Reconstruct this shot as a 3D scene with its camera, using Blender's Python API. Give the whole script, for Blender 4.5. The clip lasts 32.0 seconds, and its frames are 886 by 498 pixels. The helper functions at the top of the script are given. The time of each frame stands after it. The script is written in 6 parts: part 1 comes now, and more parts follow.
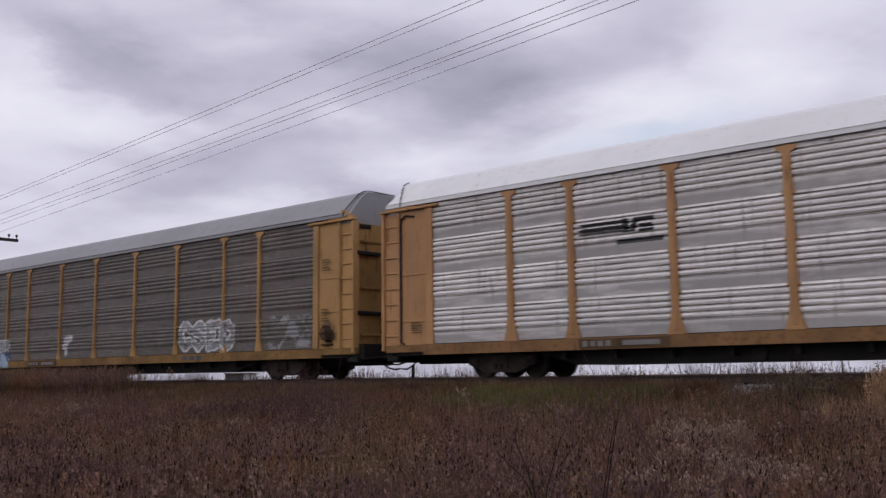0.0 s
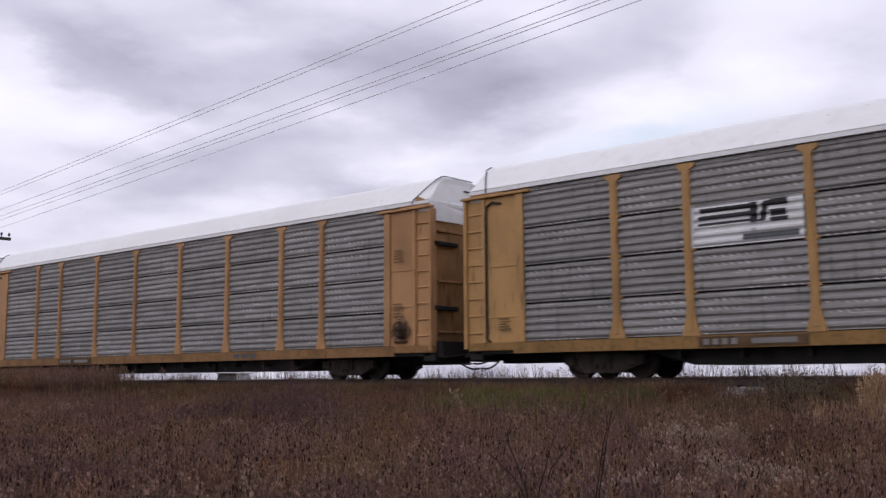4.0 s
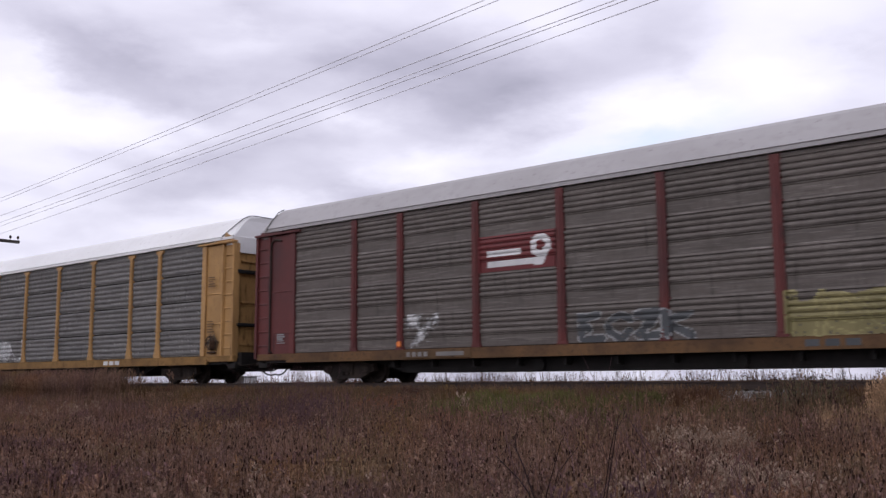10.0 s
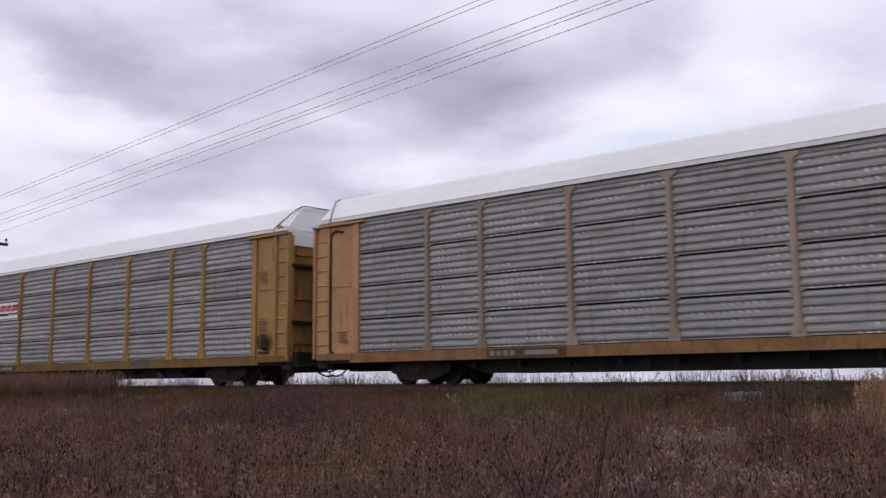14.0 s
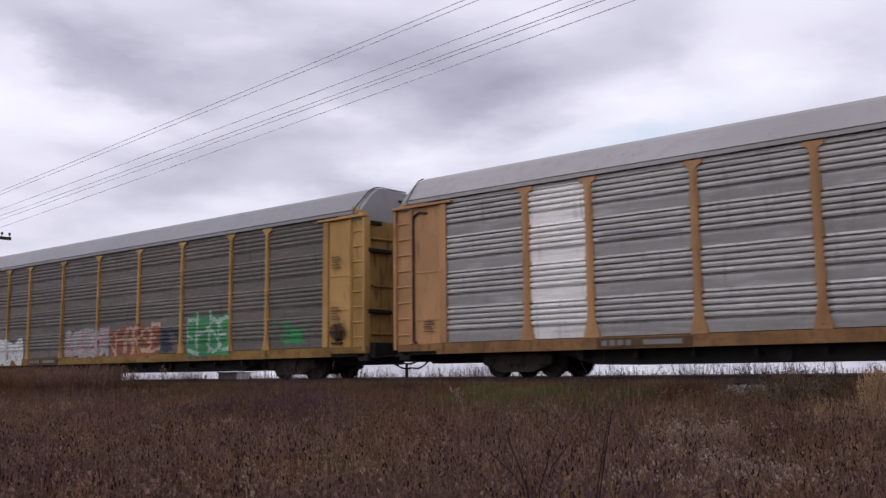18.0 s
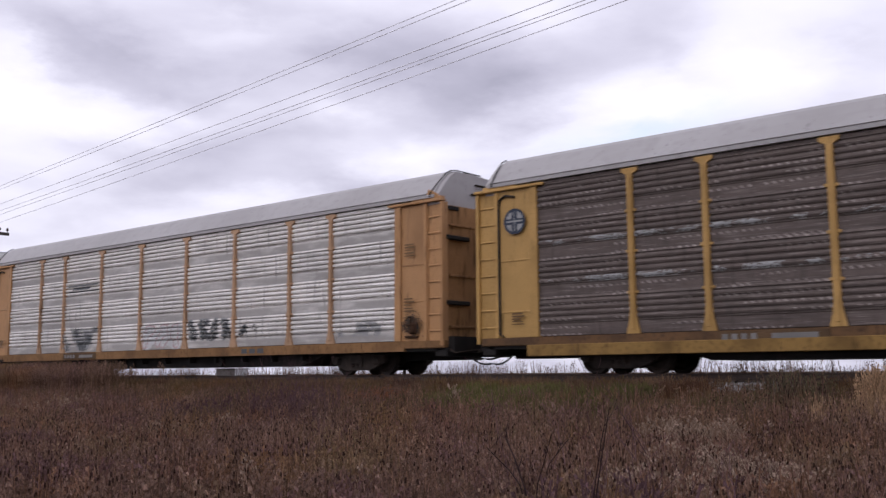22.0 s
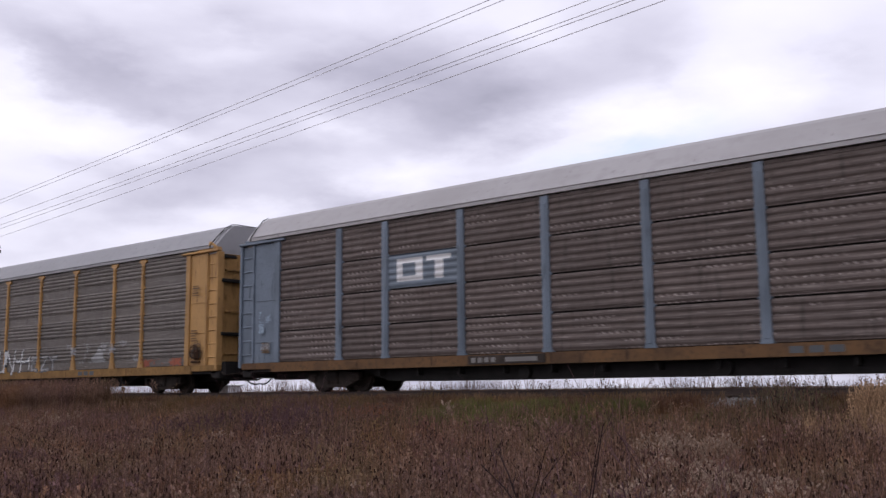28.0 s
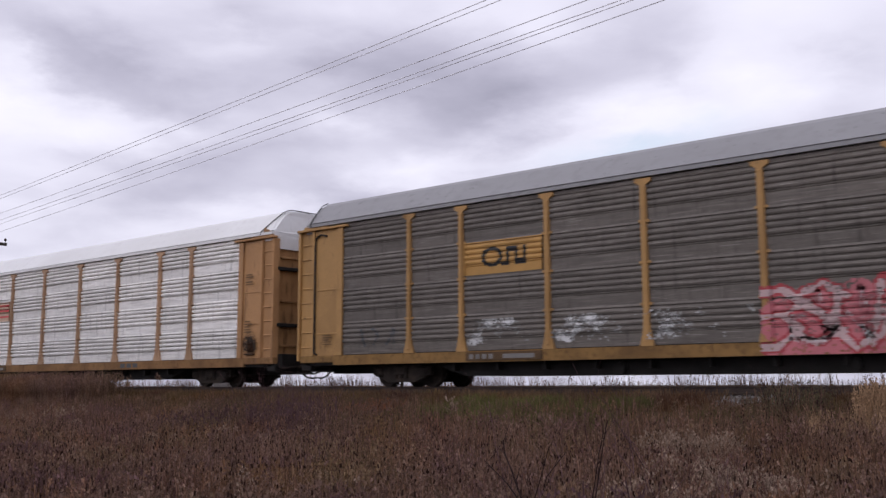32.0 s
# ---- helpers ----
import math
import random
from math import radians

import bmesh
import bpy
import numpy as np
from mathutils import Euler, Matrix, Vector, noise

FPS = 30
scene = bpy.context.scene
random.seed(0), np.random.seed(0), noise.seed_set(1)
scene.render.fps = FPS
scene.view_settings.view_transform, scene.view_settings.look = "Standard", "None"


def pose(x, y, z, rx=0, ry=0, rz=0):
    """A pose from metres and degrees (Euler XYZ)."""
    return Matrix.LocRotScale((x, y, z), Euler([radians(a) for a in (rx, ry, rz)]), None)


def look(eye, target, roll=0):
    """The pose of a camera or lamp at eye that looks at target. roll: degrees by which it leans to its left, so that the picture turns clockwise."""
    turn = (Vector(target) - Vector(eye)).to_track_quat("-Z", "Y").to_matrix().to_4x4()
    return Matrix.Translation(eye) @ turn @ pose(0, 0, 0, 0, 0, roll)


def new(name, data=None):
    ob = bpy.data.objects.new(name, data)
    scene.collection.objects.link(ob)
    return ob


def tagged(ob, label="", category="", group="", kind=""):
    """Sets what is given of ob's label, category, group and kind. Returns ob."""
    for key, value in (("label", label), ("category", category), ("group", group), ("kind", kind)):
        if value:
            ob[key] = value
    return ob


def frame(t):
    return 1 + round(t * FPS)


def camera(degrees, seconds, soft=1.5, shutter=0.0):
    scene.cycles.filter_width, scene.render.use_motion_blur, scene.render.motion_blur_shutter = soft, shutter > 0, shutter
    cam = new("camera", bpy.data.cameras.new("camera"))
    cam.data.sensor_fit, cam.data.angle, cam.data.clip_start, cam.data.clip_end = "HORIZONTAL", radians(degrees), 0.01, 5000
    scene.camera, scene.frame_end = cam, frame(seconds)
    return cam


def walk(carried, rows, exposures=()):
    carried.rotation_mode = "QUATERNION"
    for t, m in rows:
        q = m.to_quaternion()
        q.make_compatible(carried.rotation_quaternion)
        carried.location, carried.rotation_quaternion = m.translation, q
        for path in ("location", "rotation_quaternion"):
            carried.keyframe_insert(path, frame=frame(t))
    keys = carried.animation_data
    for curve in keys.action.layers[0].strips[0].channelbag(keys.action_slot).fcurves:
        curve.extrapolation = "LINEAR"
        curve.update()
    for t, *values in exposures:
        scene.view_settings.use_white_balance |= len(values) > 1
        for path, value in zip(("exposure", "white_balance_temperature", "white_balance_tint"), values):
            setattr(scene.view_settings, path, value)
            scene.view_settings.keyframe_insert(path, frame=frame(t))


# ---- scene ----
# ---- camera: held in the hand beside the line, at rail height; x runs along the track, y away from the eye, z = 0 is the rail top ----
EYE = (0.0, 0.0, 0.05)
TURNS = [
    (0, 40.95, 7.41, 0.68), (0.5, 41.07, 7.32, 0.49), (1, 41.30, 7.39, 0.50), (1.5, 41.23, 7.51, 0.58),
    (2, 41.01, 7.51, 0.56), (2.5, 41.03, 7.25, 0.55), (3, 40.52, 6.99, 0.54), (3.5, 40.44, 7.16, 0.43),
    (5.5, 41.12, 8.13, 0.57), (6, 41.11, 8.08, 0.56), (6.5, 41.24, 8.10, 0.55), (7, 41.22, 7.95, 0.56),
    (7.5, 41.19, 7.86, 0.56), (8, 41.04, 7.83, 0.42), (8.5, 40.95, 7.65, 0.28), (9, 40.91, 7.60, 0.25),
    (9.5, 40.93, 7.64, 0.49), (10, 40.96, 7.67, 0.29), (10.5, 41.10, 7.72, 0.39), (11, 41.24, 7.77, 0.30),
    (11.5, 41.15, 7.76, 0.26), (12, 41.06, 7.68, 0.18), (12.5, 40.94, 7.73, 0.33), (13, 40.53, 7.76, 0.39),
    (13.5, 40.40, 7.79, 0.46), (15.5, 40.56, 7.36, 0.42), (16, 40.57, 7.13, 0.36), (16.5, 40.47, 7.15, 0.55),
    (17, 40.35, 7.44, 0.55), (17.5, 40.41, 7.43, 0.64), (18, 40.58, 7.39, 0.52), (18.5, 40.66, 7.41, 0.51),
    (19, 40.52, 7.49, 0.55), (19.5, 40.58, 7.41, 0.70), (20, 40.69, 7.38, 0.50), (20.5, 40.88, 7.41, 0.52),
    (21, 40.87, 7.41, 0.45), (21.5, 40.73, 7.44, 0.33), (22, 40.45, 7.21, 0.35), (22.5, 40.40, 7.13, 0.36),
    (23, 40.56, 7.37, 0.38), (23.5, 40.64, 7.67, 0.49), (24, 40.52, 7.77, 0.62), (24.5, 40.57, 7.63, 0.67),
    (25, 40.06, 7.22, 0.74), (25.5, 39.91, 7.35, 0.78), (26, 40.15, 7.80, 0.78), (26.5, 40.58, 8.05, 0.66),
    (28.5, 39.98, 8.14, 0.56), (29, 40.33, 8.03, 0.67), (29.5, 40.56, 8.03, 0.54), (30, 40.51, 7.96, 0.55),
    (30.5, 40.50, 7.89, 0.49), (31, 40.34, 7.81, 0.35), (31.5, 40.20, 7.82, 0.22), (32, 40.31, 7.91, 0.13),
]
EXPOSURE = [(0, -0.22), (1, 0.22), (2, 0.15), (3, 0.19), (3.5, 0.14), (5.5, -0.08), (6, -0.08), (7, -0.36), (8, -0.17), (9, 0.12), (10, 0.18), (11, 0.12), (13, 0.02), (16, 0.03), (17, 0.05),
            (18, 0.00), (19, 0.15), (20, 0.27), (21, 0.25), (22, 0.20), (23, -0.12), (24, -0.25), (25, 0.20), (26, 0.18), (29, 0.12), (30, 0.03), (32, 0.05)]
cam = camera(48.66, 32.0, soft=1.4, shutter=0.11)
walk(cam, [(t, pose(*EYE, 90 + pitch, roll, yaw)) for t, yaw, pitch, roll in TURNS],
     exposures=[(t, stops, 6500, 11) for t, stops in EXPOSURE])

# ---- plan ----
TRACK_Y = 22.25            # centre line of the track
SPACING = 28.5             # coupled length of one railcar
POSTS = (1.442, 4.231, 7.072, 9.003)
EDGE = 11.75               # where the side panels end and the end section begins
Z_SILL0, Z_SILL1, Z_EAVE = 0.66, 0.95, 4.96


def train_shift(t):
    """How far the train has rolled along +x since it was at its reference place."""
    return 22.2457 * (t - 9.5) + (0.362 - 0.04607 * t + 0.003019 * t * t - 0.00012387 * t ** 3) - 0.09 + float(np.interp(t, [0, 1, 2, 3, 4.5, 6, 7, 16, 19, 21, 23], [0.2, 0.23, 0.36, 0.35, 0.21, 0.08, 0.06, 0.05, 0.1, 0.08, 0.02]))


# ---- world and light: thin broken overcast ----
def build_world():
    w = bpy.data.worlds.new("overcast_sky")
    scene.world = w
    w.use_nodes = True
    nt = w.node_tree
    nt.nodes.clear()
    N = nt.nodes.new
    L = nt.links.new
    out, bg = N("ShaderNodeOutputWorld"), N("ShaderNodeBackground")
    tc = N("ShaderNodeTexCoord")
    sep = N("ShaderNodeSeparateXYZ")
    L(tc.outputs["Generated"], sep.inputs[0])

    def m(op, a, b=0.0, clamp=False):
        n = N("ShaderNodeMath")
        n.operation, n.use_clamp = op, clamp
        for i, v in enumerate((a, b)):
            if isinstance(v, (int, float)):
                n.inputs[i].default_value = v
            else:
                L(v, n.inputs[i])
        return n.outputs[0]

    # a flat cloud deck: the view direction met with a level sheet overhead
    over = m("ADD", m("MAXIMUM", sep.outputs[2], 0.0), 0.16)
    flat = N("ShaderNodeCombineXYZ")
    L(m("DIVIDE", sep.outputs[0], over), flat.inputs[0])
    L(m("DIVIDE", sep.outputs[1], over), flat.inputs[1])

    def cloud(scale, detail, rough, offset, dist):
        mp = N("ShaderNodeMapping")
        mp.inputs["Location"].default_value = offset
        mp.inputs["Rotation"].default_value = (0, 0, radians(-28))
        L(flat.outputs[0], mp.inputs[0])
        n = N("ShaderNodeTexNoise")
        n.inputs["Scale"].default_value, n.inputs["Detail"].default_value = scale, detail
        n.inputs["Roughness"].default_value, n.inputs["Distortion"].default_value = rough, dist
        L(mp.outputs[0], n.inputs["Vector"])
        return n.outputs["Fac"]

    big = cloud(0.9, 4, 0.45, (3.1, 0.7, 0), 0.3)
    fine = cloud(2.3, 5, 0.46, (0.4, 5.2, 1), 0.3)
    val = m("ADD", 0.18, m("ADD", m("MULTIPLY", big, 0.48), m("MULTIPLY", fine, 0.42)))
    # azimuth (to the left of +y) and height in degrees, with ragged cloud edges
    deg = 180 / math.pi
    azel = N("ShaderNodeCombineXYZ")
    L(m("MULTIPLY", m("ARCTAN2", m("MULTIPLY", sep.outputs[0], -1.0), sep.outputs[1]), deg), azel.inputs[0])
    L(m("MULTIPLY", m("ARCSINE", sep.outputs[2]), deg), azel.inputs[1])
    rag = N("ShaderNodeTexNoise")
    rag.inputs["Scale"].default_value, rag.inputs["Detail"].default_value, rag.inputs["Roughness"].default_value = 0.22, 6, 0.6
    stretch = N("ShaderNodeMapping")
    stretch.inputs["Scale"].default_value = (0.6, 1.4, 1)
    L(azel.outputs[0], stretch.inputs[0])
    L(stretch.outputs[0], rag.inputs["Vector"])
    tear = N("ShaderNodeVectorMath")
    tear.operation = "MULTIPLY_ADD"
    L(rag.outputs["Color"], tear.inputs[0])
    tear.inputs[1].default_value = (10.0, 5.0, 0)
    shift = N("ShaderNodeVectorMath")
    shift.operation = "ADD"
    L(azel.outputs[0], shift.inputs[0])
    shift.inputs[1].default_value = (-5.0, -2.5, 0)
    L(shift.outputs[0], tear.inputs[2])

    def mass(az, el, ra, re, tilt, grow=2.5):
        mp, g = N("ShaderNodeMapping"), N("ShaderNodeTexGradient")
        mp.vector_type, g.gradient_type = "TEXTURE", "QUADRATIC_SPHERE"
        mp.inputs["Location"].default_value = (az, el, 0)
        mp.inputs["Rotation"].default_value = (0, 0, radians(tilt))
        mp.inputs["Scale"].default_value = (ra * grow, re * grow, 1)
        L(tear.outputs[0], mp.inputs[0])
        L(mp.outputs[0], g.inputs[0])
        return g.outputs["Fac"]

    # grey undersides and bright thin places: azimuth, height, reach across and up, tilt, gain
    GREY = [(60.3, 18.3, 6.3, 1.8, 15, -0.9), (56.2, 16.3, 5.0, 1.2, 10, -0.5), (53.7, 20.7, 3.8, 1.3, 0, -0.8), (42.2, 17.9, 7.4, 2.7, 20, -1.1),
            (37.9, 16.1, 3.1, 1.5, -20, -0.5), (43.7, 19.7, 4.2, 1.7, 0, -0.4), (50.0, 13.3, 6.4, 1.4, -10, -0.75), (46.7, 11.1, 6.0, 1.3, 0, -0.95),
            (55.4, 10.5, 5.5, 1.2, -10, -0.5), (27.2, 18.3, 4.1, 1.6, 10, -0.5), (16.7, 18.1, 2.9, 2.1, 0, -0.4), (63.9, 18.9, 2.9, 1.1, 10, -0.5),
            (25.6, 16.7, 2.0, 0.8, 30, -0.3), (62.4, 12.3, 3.5, 0.9, 0, -0.3)]
    THIN = [(65.0, 15.4, 1.9, 3.0, 0, 0.8), (61.3, 14.2, 2.9, 1.5, 0, 0.7), (50.7, 19.0, 5.2, 1.5, 0, 0.5), (48.1, 20.5, 3.9, 1.3, 0, 0.5),
            (46.7, 15.3, 3.1, 1.2, 0, 0.7), (29.6, 15.0, 4.7, 1.7, -10, 1.0), (21.8, 16.9, 4.0, 2.5, -20, 0.8), (34.6, 13.1, 5.4, 1.3, -10, 0.7),
            (41.3, 12.1, 2.5, 0.8, 0, 0.7), (57.1, 14.5, 2.6, 1.2, 0, 0.35), (33.1, 20.0, 3.1, 1.3, 0, 0.4), (52.3, 15.4, 2.7, 1.0, 0, 0.25)]
    low = m("SUBTRACT", 1.0, m("MULTIPLY", m("ABSOLUTE", sep.outputs[2]), 14.0), True)
    val = m("SUBTRACT", val, m("MULTIPLY", low, 0.12))        # haze over the horizon
    for az, el, ra, re, tilt, gain in GREY + THIN:
        val = m("ADD", val, m("MULTIPLY", mass(az, el, ra, re, tilt), gain * 0.19))
    ramp = N("ShaderNodeValToRGB")
    cr = ramp.color_ramp
    cr.elements[0].position, cr.elements[0].color = 0.30, (0.385, 0.375, 0.475, 1)
    cr.elements[1].position, cr.elements[1].color = 0.86, (0.99, 0.975, 1.08, 1)
    e = cr.elements.new(0.44)
    e.color = (0.52, 0.505, 0.625, 1)
    e = cr.elements.new(0.56)
    e.color = (0.66, 0.645, 0.775, 1)
    e = cr.elements.new(0.67)
    e.color = (0.83, 0.815, 0.95, 1)
    L(val, ramp.inputs[0])
    sky = N("ShaderNodeTexSky")
    sky.sky_type, sky.sun_disc = "NISHITA", False
    sky.sun_elevation, sky.sun_rotation = radians(38), radians(200)
    thin = N("ShaderNodeVectorMath")
    thin.operation = "SCALE"
    thin.inputs["Scale"].default_value = 0.1
    L(sky.outputs[0], thin.inputs[0])
    mix = N("ShaderNodeMix")
    mix.data_type = "RGBA"
    mix.inputs[0].default_value = 0.95
    L(thin.outputs[0], mix.inputs[6])
    blue = N("ShaderNodeMix")
    blue.data_type = "RGBA"
    L(m("MULTIPLY", mass(29.1, 13.5, 4.0, 0.9, -10), 0.8), blue.inputs[0])
    L(ramp.outputs[0], blue.inputs[6])
    blue.inputs[7].default_value = (0.66, 0.77, 0.92, 1)
    L(blue.outputs[2], mix.inputs[7])
    # towards the zenith the thin cloud is brighter than near the ground
    lift = m("ADD", 1.0, m("MULTIPLY", m("POWER", m("MAXIMUM", sep.outputs[2], 0.0), 2.0), 0.15))
    L(mix.outputs[2], bg.inputs[0])
    L(lift, bg.inputs[1])
    L(bg.outputs[0], out.inputs[0])


build_world()
sun = new("sun", bpy.data.lights.new("sun", "SUN"))
sun.data.energy, sun.data.angle, sun.data.color = 0.5, radians(40), (1.0, 0.96, 0.91)
sun.matrix_world = look((0, 0, 40), (12, 44, 0))


# ---- materials ----
MATS = {}


def surface(name, base, dark=None, light=None, rough=0.7, metal=0.0, scale=3.0, streak=0.0, bump=0.15, fine=40.0, island=0.0, vary=0.0, spec=0.3, zones=False):
    """A weathered surface: patches at one scale, grain at another, and upright streaks where asked for."""
    if name in MATS:
        return MATS[name]
    mat = bpy.data.materials.new(name)
    MATS[name] = mat
    mat.use_nodes = True
    nt = mat.node_tree
    N, L = nt.nodes.new, nt.links.new
    bsdf = nt.nodes["Principled BSDF"]
    bsdf.inputs["Roughness"].default_value, bsdf.inputs["Metallic"].default_value = rough, metal
    bsdf.inputs["Specular IOR Level"].default_value = spec
    dark = dark or tuple(c * 0.55 for c in base)
    light = light or tuple(min(1, c * 1.3) for c in base)
    tc, info = N("ShaderNodeTexCoord"), N("ShaderNodeObjectInfo")
    shift = N("ShaderNodeVectorMath")
    shift.operation = "MULTIPLY_ADD"
    L(info.outputs["Random"], shift.inputs[0])
    shift.inputs[1].default_value = (37, 23, 11)
    L(tc.outputs["Object"], shift.inputs[2])

    def noise_fac(sc, detail, stretch=(1, 1, 1)):
        mp, n = N("ShaderNodeMapping"), N("ShaderNodeTexNoise")
        mp.inputs["Scale"].default_value = stretch
        L(shift.outputs[0], mp.inputs[0])
        L(mp.outputs[0], n.inputs["Vector"])
        n.inputs["Scale"].default_value, n.inputs["Detail"].default_value = sc, detail
        return n.outputs["Fac"]

    def blend(fac, a, b, lo=0.35, hi=0.65):
        r, x = N("ShaderNodeMapRange"), N("ShaderNodeMix")
        r.inputs[1].default_value, r.inputs[2].default_value = lo, hi
        L(fac, r.inputs[0])
        x.data_type = "RGBA"
        L(r.outputs[0], x.inputs[0])
        for i, v in ((6, a), (7, b)):
            if isinstance(v, tuple):
                x.inputs[i].default_value = (*v, 1)
            else:
                L(v, x.inputs[i])
        return x.outputs[2]

    col = blend(noise_fac(scale, 5), base, light, 0.4, 0.75)
    col = blend(noise_fac(scale * 0.37, 4), dark, col, 0.25, 0.55)
    grain = noise_fac(fine, 3)
    col = blend(grain, dark, col, 0.2, 0.5)
    if streak:
        col = blend(noise_fac(5.0, 4, (1.6, 1.6, 0.22)), tuple(c * (1 - 0.7 * streak) for c in dark), col, 0.28, 0.28 + 0.3 * streak)
    if zones:        # drifts of rusty, olive, purple and paler growth across the field
        for off, sc, tint, lo, hi in (((0, 0, 0), 0.55, (1.10, 0.98, 0.80), 0.50, 0.66), ((9, 4, 0), 0.50, (0.92, 1.02, 0.78), 0.51, 0.66), ((3, 17, 0), 0.62, (0.72, 0.66, 0.84), 0.50, 0.64), ((21, 8, 0), 1.4, (1.34, 1.30, 1.24), 0.56, 0.72)):
            mp, n, r, x = N("ShaderNodeMapping"), N("ShaderNodeTexNoise"), N("ShaderNodeMapRange"), N("ShaderNodeMix")
            mp.inputs["Location"].default_value, mp.inputs["Scale"].default_value = off, (1, 1, 0.3)
            L(tc.outputs["Object"], mp.inputs[0])
            L(mp.outputs[0], n.inputs["Vector"])
            n.inputs["Scale"].default_value, n.inputs["Detail"].default_value = sc, 4
            r.inputs[1].default_value, r.inputs[2].default_value = lo, hi
            L(n.outputs["Fac"], r.inputs[0])
            x.data_type, x.blend_type = "RGBA", "MULTIPLY"
            L(r.outputs[0], x.inputs[0])
            L(col, x.inputs[6])
            x.inputs[7].default_value = (*tint, 1)
            col = x.outputs[2]
    if island or vary:
        src = N("ShaderNodeNewGeometry").outputs["Random Per Island"] if island else info.outputs["Random"]
        k = island or vary
        r, hsv = N("ShaderNodeMapRange"), N("ShaderNodeHueSaturation")
        r.inputs[3].default_value, r.inputs[4].default_value = 1 - k, 1 + k
        L(src, r.inputs[0])
        L(r.outputs[0], hsv.inputs["Value"])
        L(col, hsv.inputs["Color"])
        col = hsv.outputs[0]
    L(col, bsdf.inputs["Base Color"])
    if bump:
        b = N("ShaderNodeBump")
        b.inputs["Strength"].default_value, b.inputs["Distance"].default_value = bump, 0.01
        L(grain, b.inputs["Height"])
        L(b.outputs[0], bsdf.inputs["Normal"])
    return mat


def sheet_metal(name, base, dirt, dashes=0.0, rough=0.55, metal=0.25, streaks=0.5, band=0.0):
    """Corrugated side sheeting: patchy zinc, dirt lying in bands along the ribs, runs, and rows of pale scuffs by the vent holes."""
    mat = bpy.data.materials.new(name)
    mat.use_nodes = True
    nt = mat.node_tree
    N, L = nt.nodes.new, nt.links.new
    bsdf = nt.nodes["Principled BSDF"]
    bsdf.inputs["Metallic"].default_value = metal
    bsdf.inputs["Specular IOR Level"].default_value = 0.35
    tc, info = N("ShaderNodeTexCoord"), N("ShaderNodeObjectInfo")
    shift = N("ShaderNodeVectorMath")
    shift.operation = "MULTIPLY_ADD"
    L(info.outputs["Random"], shift.inputs[0])
    shift.inputs[1].default_value = (53, 0, 17)
    L(tc.outputs["Object"], shift.inputs[2])

    def fac(sc, detail, stretch, lo, hi):
        mp, n, r = N("ShaderNodeMapping"), N("ShaderNodeTexNoise"), N("ShaderNodeMapRange")
        mp.inputs["Scale"].default_value = stretch
        L(shift.outputs[0], mp.inputs[0])
        L(mp.outputs[0], n.inputs["Vector"])
        n.inputs["Scale"].default_value, n.inputs["Detail"].default_value = sc, detail
        r.inputs[1].default_value, r.inputs[2].default_value = lo, hi
        L(n.outputs["Fac"], r.inputs[0])
        return r.outputs[0]

    def blend(f, a, b):
        x = N("ShaderNodeMix")
        x.data_type = "RGBA"
        L(f, x.inputs[0])
        for i, v in ((6, a), (7, b)):
            if isinstance(v, tuple):
                x.inputs[i].default_value = (*v, 1)
            else:
                L(v, x.inputs[i])
        return x.outputs[2]

    def m(op, a, b):
        n = N("ShaderNodeMath")
        n.operation = op
        for i, v in enumerate((a, b)):
            if isinstance(v, (int, float)):
                n.inputs[i].default_value = v
            else:
                L(v, n.inputs[i])
        return n.outputs[0]

    lighter = tuple(min(0.9, c * 1.14) for c in base)
    darker = tuple(0.62 * c + 0.25 * d for c, d in zip(base, dirt))
    col = blend(fac(1.3, 5, (1, 1, 1), 0.35, 0.7), base, lighter)
    col = blend(fac(2.0, 4, (0.35, 1, 5.0), 0.28, 0.55), darker, col)
    col = blend(fac(4.0, 5, (2.2, 1, 0.18), 0.22, 0.30 + 0.25 * streaks), dirt, col)
    col = blend(fac(26.0, 3, (1, 1, 1), 0.2, 0.5), darker, col)
    # pale rubbed lines and dark grazes along the ribs
    col = blend(m("MULTIPLY", fac(5.0, 4, (0.22, 1, 4.2), 0.57, 0.72), 0.42), col, tuple(min(0.85, 1.5 * c + 0.07) for c in base))
    col = blend(m("MULTIPLY", fac(4.0, 4, (0.3, 1, 6.0), 0.60, 0.72), 0.5), col, dirt)
    col = blend(m("MULTIPLY", fac(7.0, 3, (0.16, 1, 8.0), 0.64, 0.70), 0.55), col, tuple(min(0.85, 1.8 * c + 0.12) for c in base))
    if dashes:
        sep = N("ShaderNodeSeparateXYZ")
        L(tc.outputs["Object"], sep.inputs[0])
        teeth = m("GREATER_THAN", m("SINE", m("MULTIPLY", m("ADD", sep.outputs[0], m("MULTIPLY", sep.outputs[2], 1.1)), 34.0), 0), 0.25)
        row = m("GREATER_THAN", m("SINE", m("ADD", m("MULTIPLY", sep.outputs[2], 32.9), 1.2), 0), 0.55)
        where = m("GREATER_THAN", fac(1.1, 2, (0.5, 1, 3.0), 0.0, 1.0), 0.59 - 0.10 * dashes)
        mask = m("MULTIPLY", m("MULTIPLY", teeth, row), where)
        mask = m("MULTIPLY", mask, fac(9.0, 3, (1, 1, 1), 0.3, 0.7))
        col = blend(m("MULTIPLY", mask, 0.85), col, tuple(min(0.8, 2.2 * c + 0.16) for c in base))
